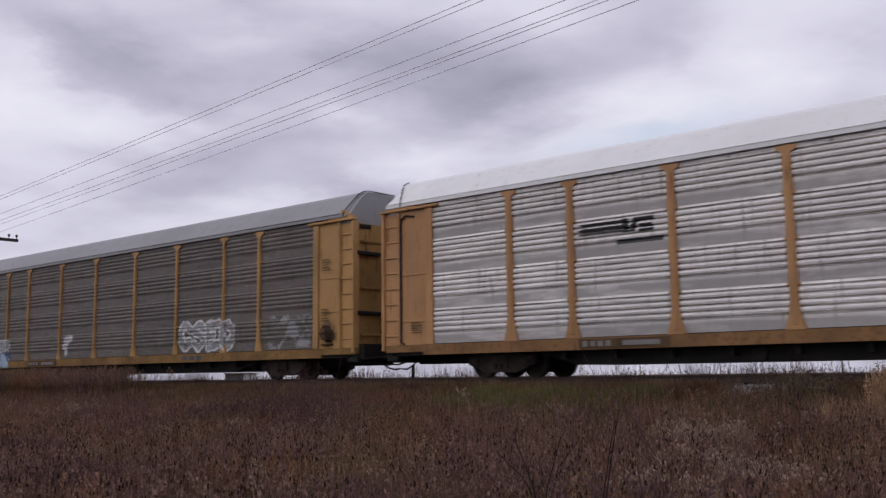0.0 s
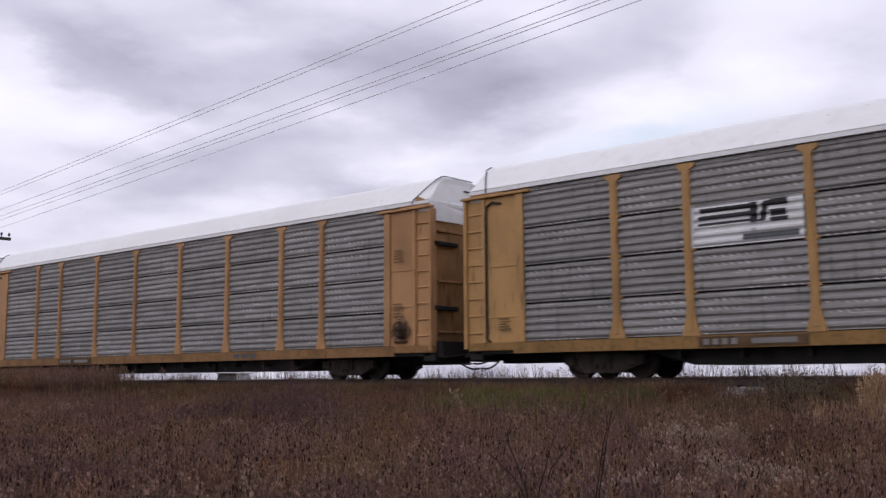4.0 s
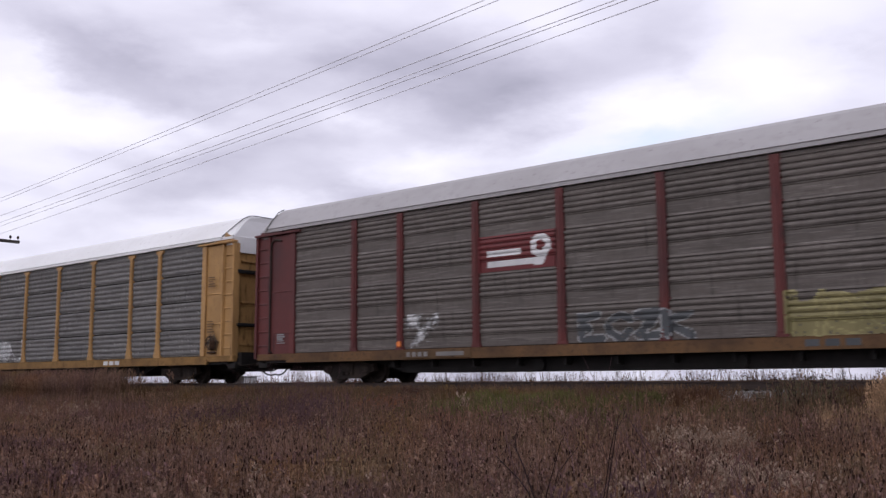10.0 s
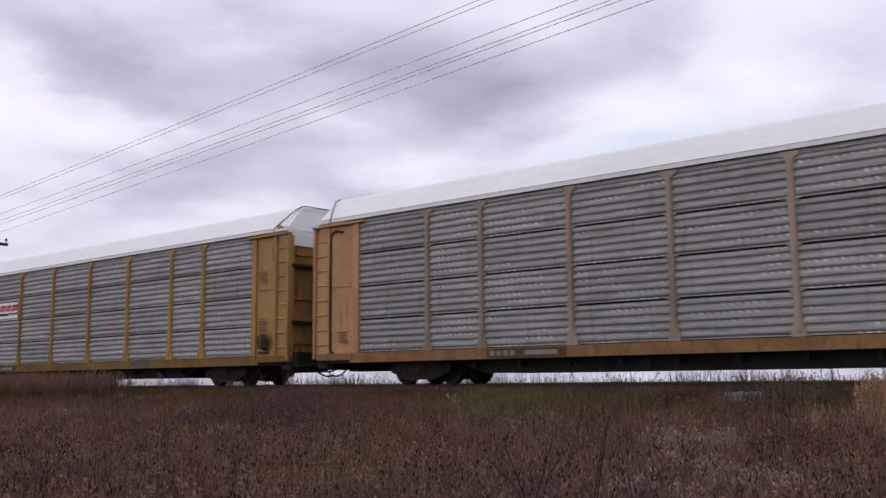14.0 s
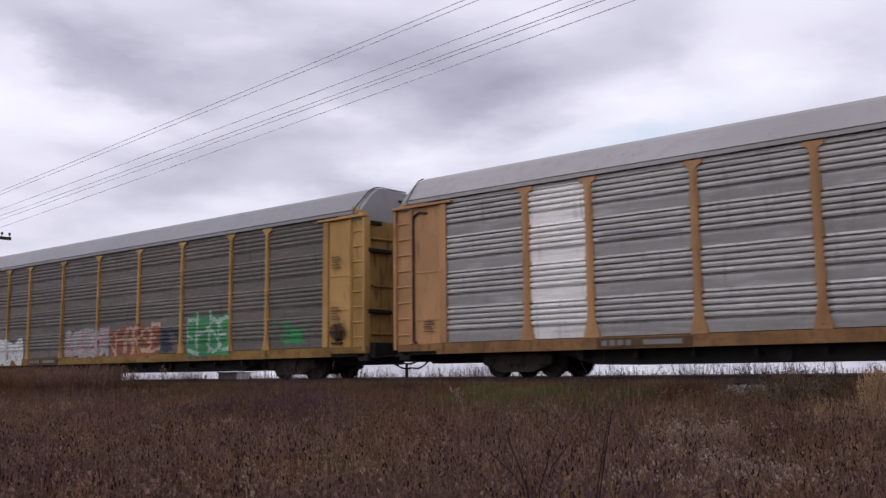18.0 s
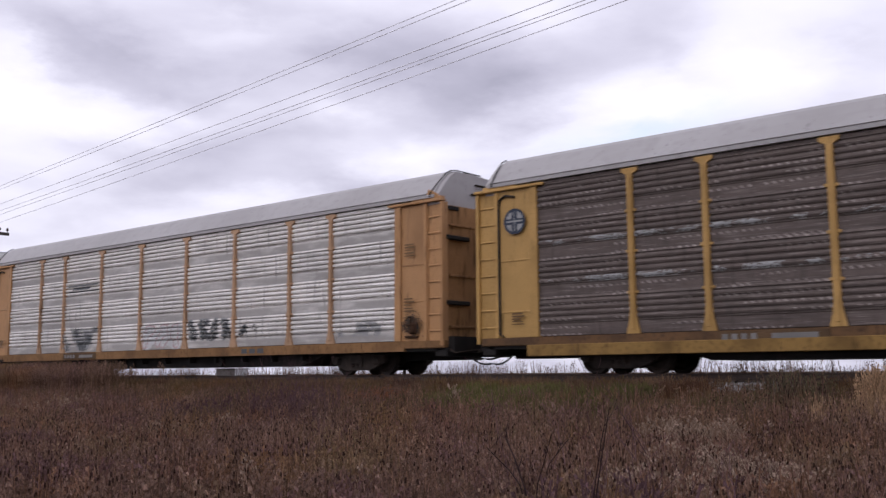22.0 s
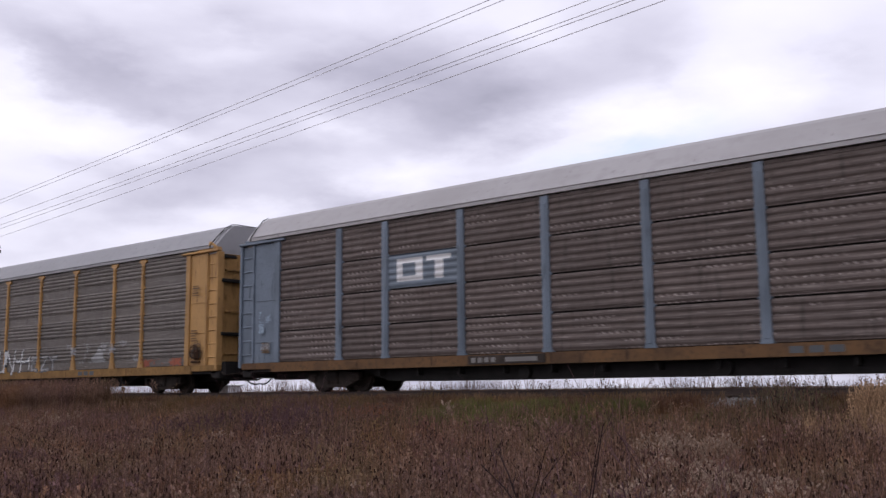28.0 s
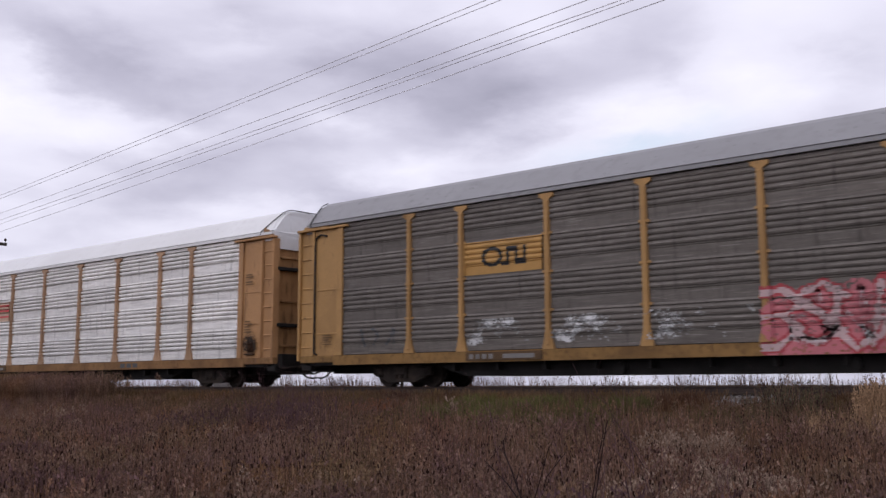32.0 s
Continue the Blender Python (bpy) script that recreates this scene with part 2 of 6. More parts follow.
    if band:             # dust lies on the flat strip under each group of ribs
        low, sep = N("ShaderNodeMapRange"), N("ShaderNodeSeparateXYZ")
        L(tc.outputs["Object"], sep.inputs[0])
        low.inputs[1].default_value, low.inputs[2].default_value = 0.30, 0.20
        L(sep.outputs[2], low.inputs[0])
        col = blend(m("MULTIPLY", m("MULTIPLY", low.outputs[0], band), fac(1.7, 5, (0.5, 1, 2.5), 0.15, 0.5)), col, tuple(0.25 * c + 0.75 * d for c, d in zip(base, dirt)))
    hsv, r = N("ShaderNodeHueSaturation"), N("ShaderNodeMapRange")
    r.inputs[3].default_value, r.inputs[4].default_value = 0.90, 1.10
    L(info.outputs["Random"], r.inputs[0])
    L(r.outputs[0], hsv.inputs["Value"])
    L(col, hsv.inputs["Color"])
    L(hsv.outputs[0], bsdf.inputs["Base Color"])
    rr = N("ShaderNodeMapRange")
    rr.inputs[3].default_value, rr.inputs[4].default_value = rough - 0.1, rough + 0.2
    L(fac(7.0, 4, (1, 1, 1), 0.3, 0.7), rr.inputs[0])
    L(rr.outputs[0], bsdf.inputs["Roughness"])
    return mat


def spray(name, col):
    return surface("paint_" + name, col, dark=tuple(c * 0.7 for c in col), light=tuple(min(1, c * 1.15) for c in col), rough=0.5, scale=2.0, streak=0.25, bump=0.05)


INK = {
    "white": spray("white", (0.62, 0.62, 0.62)), "faded": spray("faded", (0.15, 0.085, 0.035)), "black": spray("black", (0.02, 0.02, 0.022)), "red": spray("red", (0.37, 0.055, 0.065)),
    "pink": spray("pink", (0.50, 0.155, 0.175)), "rust": spray("rust", (0.30, 0.085, 0.045)),
    "blue": spray("blue", (0.09, 0.13, 0.24)), "sky": spray("sky", (0.35, 0.45, 0.55)), "green": spray("green", (0.04, 0.25, 0.09)),
    "mint": spray("mint", (0.34, 0.46, 0.38)), "grey": spray("grey", (0.30, 0.30, 0.30)), "grime": spray("grime", (0.060, 0.040, 0.026)), "dim": spray("dim", (0.20, 0.19, 0.18)), "char": spray("char", (0.075, 0.08, 0.085)),
    "navy": spray("navy", (0.026, 0.036, 0.060)), "purple": spray("purple", (0.20, 0.17, 0.30)), "olive": spray("olive", (0.30, 0.27, 0.12)),
    "rose": spray("rose", (0.50, 0.36, 0.36)), "teal": spray("teal", (0.08, 0.12, 0.12)), "salmon": spray("salmon", (0.52, 0.36, 0.26)),
    "stripe": spray("stripe", (0.55, 0.27, 0.31)), "cream": spray("cream", (0.56, 0.54, 0.47)), "wine": spray("wine", (0.17, 0.035, 0.05)), "gilt": spray("gilt", (0.22, 0.19, 0.085)), "yellow": spray("yellow", (0.56, 0.36, 0.11)), "plate": spray("plate", (0.45, 0.25, 0.075)), "maroon": spray("maroon", (0.135, 0.026, 0.027)),
    "gtblue": spray("gtblue", (0.145, 0.175, 0.21)), "signred": spray("signred", (0.55, 0.06, 0.06)), "flagblue": spray("flagblue", (0.05, 0.06, 0.26)),
}
PAINT = {
    "ochre": ((0.43, 0.245, 0.088), (0.27, 0.15, 0.055)), "tan": ((0.43, 0.232, 0.100), (0.28, 0.145, 0.06)), "yellow": ((0.45, 0.268, 0.086), (0.25, 0.14, 0.035)),
    "lemon": ((0.53, 0.335, 0.13), (0.33, 0.21, 0.07)), "gold": ((0.50, 0.285, 0.050), (0.31, 0.17, 0.035)), "maroon": ((0.112, 0.024, 0.0215), (0.06, 0.018, 0.018)),
    "brown": ((0.10, 0.028, 0.027), (0.045, 0.018, 0.018)), "oxide": ((0.150, 0.037, 0.023), (0.06, 0.021, 0.018)), "blue": ((0.155, 0.190, 0.235), (0.085, 0.105, 0.13)),
    "washed": ((0.33, 0.255, 0.185), (0.22, 0.16, 0.11)), "pinktan": ((0.43, 0.265, 0.155), (0.29, 0.17, 0.095)), "mustard": ((0.34, 0.190, 0.055), (0.20, 0.11, 0.035)), "rustsill": ((0.24, 0.13, 0.06), (0.10, 0.06, 0.035)), "darksill": ((0.088, 0.046, 0.036), (0.03, 0.022, 0.02)),
}


def sill_paint(key):
    """The same paint low down on the car, where ballast dust and rust have got at it."""
    base, dark = PAINT[key]
    base = tuple(0.58 * c for c in base)
    return surface("sill_paint_" + key, base, dark=tuple(0.4 * d + c for d, c in zip(dark, (0.02, 0.012, 0.008))), light=tuple(c * 1.05 for c in base), rough=0.75, scale=2.6, streak=0.3, bump=0.12, fine=9, spec=0.2)


def end_shade_paint(key):
    """The same paint on the end doors, with grime and the gap's shade mixed into the colour."""
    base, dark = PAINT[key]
    grime_shade = (0.055, 0.038, 0.022) if key not in ("maroon", "brown", "oxide") else (0.022, 0.018, 0.017)
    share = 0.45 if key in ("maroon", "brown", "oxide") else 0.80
    mix = tuple(share * b + (1 - share) * f for b, f in zip(base, grime_shade))
    return surface("end_shade_paint_" + key, mix, dark=tuple(0.5 * c for c in mix), light=tuple(1.25 * c for c in mix), rough=0.8, scale=1.2, streak=0.6, bump=0.08, spec=0.2)


def paint(key):
    base, dark = PAINT[key]
    return surface("car_paint_" + key, base, dark=dark, light=tuple(min(1, c * 1.12) for c in base), rough=0.55, scale=1.4, streak=0.40, bump=0.06, vary=0.08, spec=0.35)


ROOFS = {
    "white": surface("roof_white", (0.76, 0.76, 0.755), light=(0.79, 0.79, 0.785), dark=(0.705, 0.70, 0.69), rough=0.5, scale=0.7, streak=0.22, bump=0.02, fine=3, spec=0.3),
    "pale": surface("roof_pale", (0.365, 0.350, 0.350), light=(0.385, 0.370, 0.370), dark=(0.31, 0.295, 0.292), rough=0.55, scale=0.7, streak=0.22, bump=0.02, fine=3),
    "grey": surface("roof_grey", (0.285, 0.282, 0.290), light=(0.30, 0.297, 0.305), dark=(0.245, 0.242, 0.246), rough=0.55, scale=0.7, streak=0.22, bump=0.02, fine=3),
}
NUMBER_PLATE = surface("number_plate_paint", (0.10, 0.058, 0.028), rough=0.8, scale=3, streak=0.4)
BARE_LEAF = surface("bare_leaf_steel", (0.36, 0.35, 0.35), dark=(0.17, 0.15, 0.14), light=(0.48, 0.47, 0.47), rough=0.7, scale=1.2, streak=0.6, spec=0.2)
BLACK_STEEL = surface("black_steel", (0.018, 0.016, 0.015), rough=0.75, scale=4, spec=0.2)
GRIMY_STEEL = surface("grimy_steel", (0.035, 0.028, 0.024), light=(0.07, 0.05, 0.04), rough=0.8, scale=4, spec=0.2)
RUSTY_STEEL = surface("rusty_steel", (0.055, 0.030, 0.018), dark=(0.02, 0.013, 0.01), light=(0.10, 0.05, 0.028), rough=0.85, scale=6, spec=0.15)
RAIL_STEEL = surface("rail_steel", (0.06, 0.042, 0.035), dark=(0.03, 0.02, 0.018), rough=0.65, scale=2, spec=0.3)
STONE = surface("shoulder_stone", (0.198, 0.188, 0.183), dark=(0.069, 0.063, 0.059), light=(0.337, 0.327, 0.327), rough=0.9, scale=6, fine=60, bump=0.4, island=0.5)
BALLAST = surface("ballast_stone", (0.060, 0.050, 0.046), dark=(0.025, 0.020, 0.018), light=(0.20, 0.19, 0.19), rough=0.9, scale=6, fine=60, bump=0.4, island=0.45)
TIE_WOOD = surface("tie_wood", (0.045, 0.035, 0.028), rough=0.9, scale=5)
SOIL = surface("autumn_soil", (0.072, 0.046, 0.029), dark=(0.034, 0.021, 0.014), light=(0.115, 0.073, 0.046), rough=0.95, scale=0.8, fine=12, bump=0.4, spec=0.1)
POLE_WOOD = surface("pole_wood", (0.05, 0.042, 0.036), rough=0.9, scale=3, streak=0.6)
WIRE = surface("wire_metal", (0.85, 0.85, 0.90), rough=0.6, scale=2, bump=0, spec=0.3)
CABINET = surface("cabinet_grey", (0.62, 0.62, 0.63), rough=0.6, scale=2, streak=0.3)
STEM = surface("dry_stem", (0.191, 0.109, 0.074), dark=(0.073, 0.042, 0.029), light=(0.296, 0.183, 0.130), rough=0.9, scale=5, bump=0, island=0.5, spec=0.1, zones=True)
LEAF = surface("withered_leaf", (0.135, 0.071, 0.045), dark=(0.055, 0.030, 0.021), light=(0.209, 0.114, 0.072), rough=0.9, scale=5, bump=0, island=0.5, spec=0.1, zones=True)
FLUFF = surface("seed_fluff", (0.212, 0.132, 0.102), dark=(0.112, 0.066, 0.051), light=(0.332, 0.222, 0.175), rough=0.95, scale=8, bump=0, island=0.4, spec=0.05, zones=True)
PALE = surface("pale_seed_fluff", (0.331, 0.239, 0.179), dark=(0.199, 0.140, 0.105), light=(0.442, 0.338, 0.266), rough=0.95, scale=8, bump=0, island=0.35, spec=0.05)
TURF = surface("dry_turf", (0.140, 0.087, 0.050), dark=(0.069, 0.040, 0.024), light=(0.198, 0.129, 0.073), rough=0.95, scale=2, bump=0, island=0.5, spec=0.1, zones=True)
GREEN = surface("green_turf", (0.114, 0.110, 0.037), dark=(0.065, 0.060, 0.025), light=(0.164, 0.155, 0.057), rough=0.95, scale=2, bump=0, island=0.4, spec=0.1)
STRAW = surface("straw", (0.329, 0.209, 0.124), dark=(0.196, 0.121, 0.072), light=(0.448, 0.297, 0.182), rough=0.95, scale=4, bump=0, island=0.35, spec=0.1)
RUST_LEAF = surface("rusty_leaf", (0.133, 0.075, 0.048), dark=(0.056, 0.032, 0.023), light=(0.189, 0.111, 0.071), rough=0.9, scale=5, bump=0, island=0.5, spec=0.1)
OLIVE_LEAF = surface("olive_leaf", (0.103, 0.084, 0.046), dark=(0.054, 0.043, 0.026), light=(0.156, 0.124, 0.071), rough=0.9, scale=5, bump=0, island=0.5, spec=0.1)
DARK_HEAD = surface("dark_seed_head", (0.050, 0.029, 0.023), dark=(0.03, 0.017, 0.014), light=(0.08, 0.048, 0.038), rough=0.95, scale=6, bump=0, island=0.4, spec=0.05)
TWIG = surface("dark_twig", (0.022, 0.012, 0.012), light=(0.045, 0.026, 0.025), rough=0.85, scale=5, bump=0, spec=0.15)
DULL_LEAF = surface("dull_green_leaf", (0.125, 0.107, 0.061), dark=(0.071, 0.059, 0.036), light=(0.181, 0.152, 0.085), rough=0.9, scale=5, bump=0, island=0.4, spec=0.1)
ORANGE_LEAF = surface("orange_leaf", (0.26, 0.098, 0.040), dark=(0.14, 0.052, 0.026), light=(0.34, 0.14, 0.06), rough=0.9, scale=5, bump=0, island=0.4, spec=0.1)
RED_TWIG = surface("red_twig", (0.107, 0.059, 0.062), dark=(0.060, 0.032, 0.036), light=(0.164, 0.096, 0.099), rough=0.85, scale=5, bump=0, island=0.3, spec=0.15)
AMBER = surface("amber_reflector", (0.85, 0.22, 0.04), rough=0.25, scale=4, bump=0, spec=0.5)


# ---- mesh helpers ----
class Shape:
    """Collects vertices and faces of one mesh."""

    def __init__(self):
        self.v, self.f, self.m = [], [], []

    def add(self, verts, faces, mi=0):
        n = len(self.v)
        self.v += [tuple(p) for p in verts]
        self.f += [tuple(i + n for i in q) for q in faces]
        self.m += [mi] * len(faces)
        return self

    def box(self, x0, x1, y0, y1, z0, z1, c=0.0, mi=0):
        """A box, its edges chamfered by c."""
        if c <= 0:
            v = [(x, y, z) for x in (x0, x1) for y in (y0, y1) for z in (z0, z1)]
            return self.add(v, [(0, 1, 3, 2), (4, 6, 7, 5), (0, 4, 5, 1), (2, 3, 7, 6), (0, 2, 6, 4), (1, 5, 7, 3)], mi)
        lo, hi = (x0, y0, z0), (x1, y1, z1)
        v, key = [], {}
        for sx in (0, 1):
            for sy in (0, 1):
                for sz in (0, 1):
                    s = (sx, sy, sz)
                    for a in range(3):
                        p = [hi[i] if s[i] else lo[i] for i in range(3)]
                        for i in range(3):
                            if i != a:
                                p[i] += -c if s[i] else c
                        key[(s, a)] = len(v)
                        v.append(p)
        f = []
        for a in range(3):
            b, d = (a + 1) % 3, (a + 2) % 3
            for sa in (0, 1):
                ring = []
                for sb, sd in ((0, 0), (1, 0), (1, 1), (0, 1)):
                    s = [0, 0, 0]
                    s[a], s[b], s[d] = sa, sb, sd
                    ring.append(key[(tuple(s), a)])
                f.append(tuple(ring if sa else ring[::-1]))
            for sb in (0, 1):
                for sd in (0, 1):
                    s0, s1 = [0, 0, 0], [0, 0, 0]
                    s0[a], s1[a] = 0, 1
                    for s in (s0, s1):
                        s[b], s[d] = sb, sd
                    q = (key[(tuple(s0), b)], key[(tuple(s1), b)], key[(tuple(s1), d)], key[(tuple(s0), d)])
                    f.append(q if sb == sd else q[::-1])
        for sx in (0, 1):
            for sy in (0, 1):
                for sz in (0, 1):
                    s = (sx, sy, sz)
                    t = (key[(s, 0)], key[(s, 1)], key[(s, 2)])
                    f.append(t if (sx + sy + sz) % 2 else t[::-1])
        return self.add(v, f, mi)

    def prism_x(self, prof, x0, x1, mi=0, caps=True, closed=True):
        """A profile of (y, z) drawn out along x."""
        n = len(prof)
        v = [(x, y, z) for x in (x0, x1) for y, z in prof]
        f = [(i, (i + 1) % n, n + (i + 1) % n, n + i) for i in range(n if closed else n - 1)]
        if caps and closed:
            f += [tuple(range(n))[::-1], tuple(range(n, 2 * n))]
        return self.add(v, f, mi)

    def prism_y(self, prof, y0, y1, mi=0):
        """A profile of (x, z) drawn out along y."""
        n = len(prof)
        v = [(x, y, z) for y in (y0, y1) for x, z in prof]
        f = [(i, (i + 1) % n, n + (i + 1) % n, n + i) for i in range(n)]
        f += [tuple(range(n))[::-1], tuple(range(n, 2 * n))]
        return self.add(v, f, mi)

    def tube(self, pts, radii, n=6, mi=0, caps=True):
        """A round rod along points, with a radius at each."""
        pts = [Vector(p) for p in pts]
        rings = []
        for i, p in enumerate(pts):
            d = (pts[min(i + 1, len(pts) - 1)] - pts[max(i - 1, 0)]).normalized()
            a = d.cross(Vector((0.13, 0.21, 0.97)) if abs(d.z) < 0.9 else Vector((1, 0.1, 0))).normalized()
            b = d.cross(a)
            r = radii[i] if isinstance(radii, (list, tuple)) else radii
            rings.append([p + (a * math.cos(2 * math.pi * k / n) + b * math.sin(2 * math.pi * k / n)) * r for k in range(n)])
        v = [q for ring in rings for q in ring]
        f = [(i * n + k, i * n + (k + 1) % n, (i + 1) * n + (k + 1) % n, (i + 1) * n + k) for i in range(len(pts) - 1) for k in range(n)]
        if caps:
            f += [tuple(range(n))[::-1], tuple(range((len(pts) - 1) * n, len(pts) * n))]
        return self.add(v, f, mi)

    def lathe_y(self, prof, cx, cz, n=20, mi=0):
        """Rings of (y, r) about an axle along y through (cx, cz)."""
        v = [(cx + r * math.cos(2 * math.pi * k / n), y, cz + r * math.sin(2 * math.pi * k / n)) for y, r in prof for k in range(n)]
        f = [(i * n + k, i * n + (k + 1) % n, (i + 1) * n + (k + 1) % n, (i + 1) * n + k) for i in range(len(prof) - 1) for k in range(n)]
        f += [tuple(range(n))[::-1], tuple(range((len(prof) - 1) * n, len(prof) * n))]
        return self.add(v, f, mi)

    def mesh(self, name, mats=(), smooth=False):
        me = bpy.data.meshes.new(name)
        me.from_pydata(self.v, [], self.f)
        for mt in mats:
            me.materials.append(mt)
        if any(self.m):
            me.polygons.foreach_set("material_index", self.m)
        bm = bmesh.new()
        bm.from_mesh(me)
        bmesh.ops.recalc_face_normals(bm, faces=bm.faces)
        bm.to_mesh(me)
        bm.free()
        if smooth:
            me.polygons.foreach_set("use_smooth", [True] * len(me.polygons))
        me.update()
        return me


def part(name, me, material, parent, label="", at=None):
    """One mesh object under a thing or under a part; the mesh may be shared, the material belongs to the object."""
    ob = new(name, me)
    if material is not None:
        if not me.materials:
            me.materials.append(material)
        elif me.materials[0] is not material:
            ob.material_slots[0].link = "OBJECT"
            ob.material_slots[0].material = material
    ob.parent = parent
    if at is not None:
        ob.matrix_basis = at
    if label:
        tagged(ob, label)
    return ob


SHARED = {}


def shared(key, make):
    if key not in SHARED:
        SHARED[key] = make()
    return SHARED[key]


# ---- ground ----
def ground_z(x, y):
    """Height of the ground: field by the road, bank up to the line, fall on its far side."""
    z = np.interp(y, [-3000, 12, 14.5, 18.6, 20.0, 24.4, 27.5, 60, 3000], [-1.62, -1.60, -1.25, -0.56, -0.40, -0.42, -1.15, -1.7, -2.2])
    return z


def build_ground():
    xs = np.concatenate([[-3000, -1500, -800, -400, -200, -120, -80], np.arange(-60, 20.1, 1.0), [30, 50, 90, 160, 300, 700, 1500, 3000]])
    ys = np.concatenate([[-3000, -1000, -300, -80, -30, -10, 0, 3], np.arange(5, 31, 0.75), [36, 45, 60, 90, 160, 300, 700, 1500, 3000]])
    X, Y = np.meshgrid(xs, ys, indexing="ij")
    Z = ground_z(X, Y)
    rng = np.random.default_rng(4)
    near = (np.abs(X + 20) < 45) & (Y > 4) & (Y < 18.7)
    Z = Z + near * rng.normal(0, 0.05, X.shape)
    n, m = X.shape
    v = np.stack([X, Y, Z], -1).reshape(-1, 3)
    i = np.arange(n * m).reshape(n, m)
    f = np.stack([i[:-1, :-1], i[1:, :-1], i[1:, 1:], i[:-1, 1:]], -1).reshape(-1, 4)
    me = bpy.data.meshes.new("ground")
    me.from_pydata(v.tolist(), [], f.tolist())
    me.materials.append(SOIL)
    me.polygons.foreach_set("use_smooth", [True] * len(me.polygons))
    tagged(new("ground", me), "brown autumn field rising to a railway bank", "ground", kind="structure")


build_ground()


def build_track():
    s = Shape()
    y = TRACK_Y
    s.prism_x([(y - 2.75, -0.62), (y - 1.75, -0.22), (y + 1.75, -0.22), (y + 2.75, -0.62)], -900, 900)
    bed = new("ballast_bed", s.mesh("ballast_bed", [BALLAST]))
    tagged(bed, "dark grey crushed stone ballast under the railway track", "ballast", kind="structure")
    for side in (-1, 1):
        c = y + side * 0.755
        prof = [(-0.07, -0.172), (0.07, -0.172), (0.07, -0.16), (0.012, -0.135), (0.012, -0.045), (0.036, -0.032), (0.036, -0.004), (0.03, 0.0),
                (-0.03, 0.0), (-0.036, -0.004), (-0.036, -0.032), (-0.012, -0.045), (-0.012, -0.135), (-0.07, -0.16)]
        r = Shape().prism_x([(c + a, b) for a, b in prof], -900, 900)
        tagged(new("rail", r.mesh("rail", [RAIL_STEEL])), "rust-brown steel rail on wooden ties", "rail", kind="structure")
    tie = Shape().box(-0.115, 0.115, y - 1.3, y + 1.3, -0.36, -0.176, 0.012).mesh("tie", [TIE_WOOD])
    ties = tagged(new("railway_ties", None), "dark creosoted wooden ties under the rails", "railway tie", kind="structure")
    for i in range(160):
        part("tie", tie, TIE_WOOD, ties, at=pose(-68 + i * 0.55, 0, 0))
    rest = Shape()
    for i in range(1, 700):
        for x in (-68 - i * 0.55, 19.6 + i * 0.55):
            rest.box(x - 0.115, x + 0.115, y - 1.3, y + 1.3, -0.36, -0.176)
    tagged(part("far_ties", rest.mesh("far_ties", [TIE_WOOD]), TIE_WOOD, ties), kind="stuff")


build_track()


# ---- railcars: covered auto racks ----
PANEL_Y = 1.50
PANEL_Z = 0.97
PANEL_H = 0.9875
XS = (-EDGE, *[-p for p in POSTS[::-1]], *POSTS, EDGE)


def rib_profile(style):
    """Height up one panel and how far the sheet stands out there."""
    pts = [(0.0, -0.045), (0.006, 0.03)]
    if style in "AD":         # a flat band, then five grooves with round ribs between them; the sheets meet without a gap
        pts = [(0.0, 0.03), (0.29, 0.03)]
        low = -0.040 if style == "A" else 0.021
        for i in range(5):
            g = 0.335 + 0.143 * i
            pts += [(g - 0.024, 0.044), (g - 0.015, low), (g + 0.015, low), (g + 0.024, 0.050)]
            if i < 4:
                pts.append((g + 0.0715, 0.060))
        return pts + [(PANEL_H, 0.03)]
    else:                     # even waves
        p = (PANEL_H - 0.046) / 5
        lo = 0.031 if style == "B" else 0.014
        for i in range(5):
            b = 0.012 + i * p
            pts += [(b + 0.10 * p, lo), (b + 0.38 * p, 0.084 - lo if style == "B" else 0.060), (b + 0.64 * p, 0.084 - lo if style == "B" else 0.060), (b + 0.88 * p, lo)]
    pts += [(PANEL_H - 0.042, 0.03), (PANEL_H - 0.038, -0.045)]
    return pts


PROFILES = {s: rib_profile(s) for s in "ABDE"}


def panel_mesh(style, width):
    prof = PROFILES[style]
    s = Shape()
    h = width / 2
    v = [(x, -PANEL_Y - o, u) for x in (-h, h) for u, o in prof]
    n = len(prof)
    s.add(v, [(i, i + 1, n + i + 1, n + i) for i in range(n - 1)])
    return s.mesh("side_panel")


def post_mesh(flared):
    if flared == "slim":
        half = [(0.17, 0.95), (0.17, 1.0), (0.11, 1.22), (0.078, 1.5), (0.078, 4.79), (0.22, 4.87), (0.22, 4.955)]
    elif flared:
        half = [(0.21, 0.95), (0.21, 1.0), (0.14, 1.25), (0.096, 1.56), (0.096, 4.79), (0.23, 4.87), (0.23, 4.955)]
    else:
        half = [(0.16, 0.95), (0.115, 1.1), (0.115, 4.955)]
    prof = half + [(-x, z) for x, z in half[::-1]]
    s = Shape().prism_y(prof, -1.60, -1.47)
    s.box(-0.05, 0.05, -1.625, -1.60, 1.05, 4.75, 0.01)
    for r in (1, 2, 3):
        z = PANEL_Z + r * PANEL_H - 0.02
        s.box(-0.15, 0.15, -1.585, -1.50, z - 0.035, z + 0.035, 0.01)
    return s.mesh("side_post")


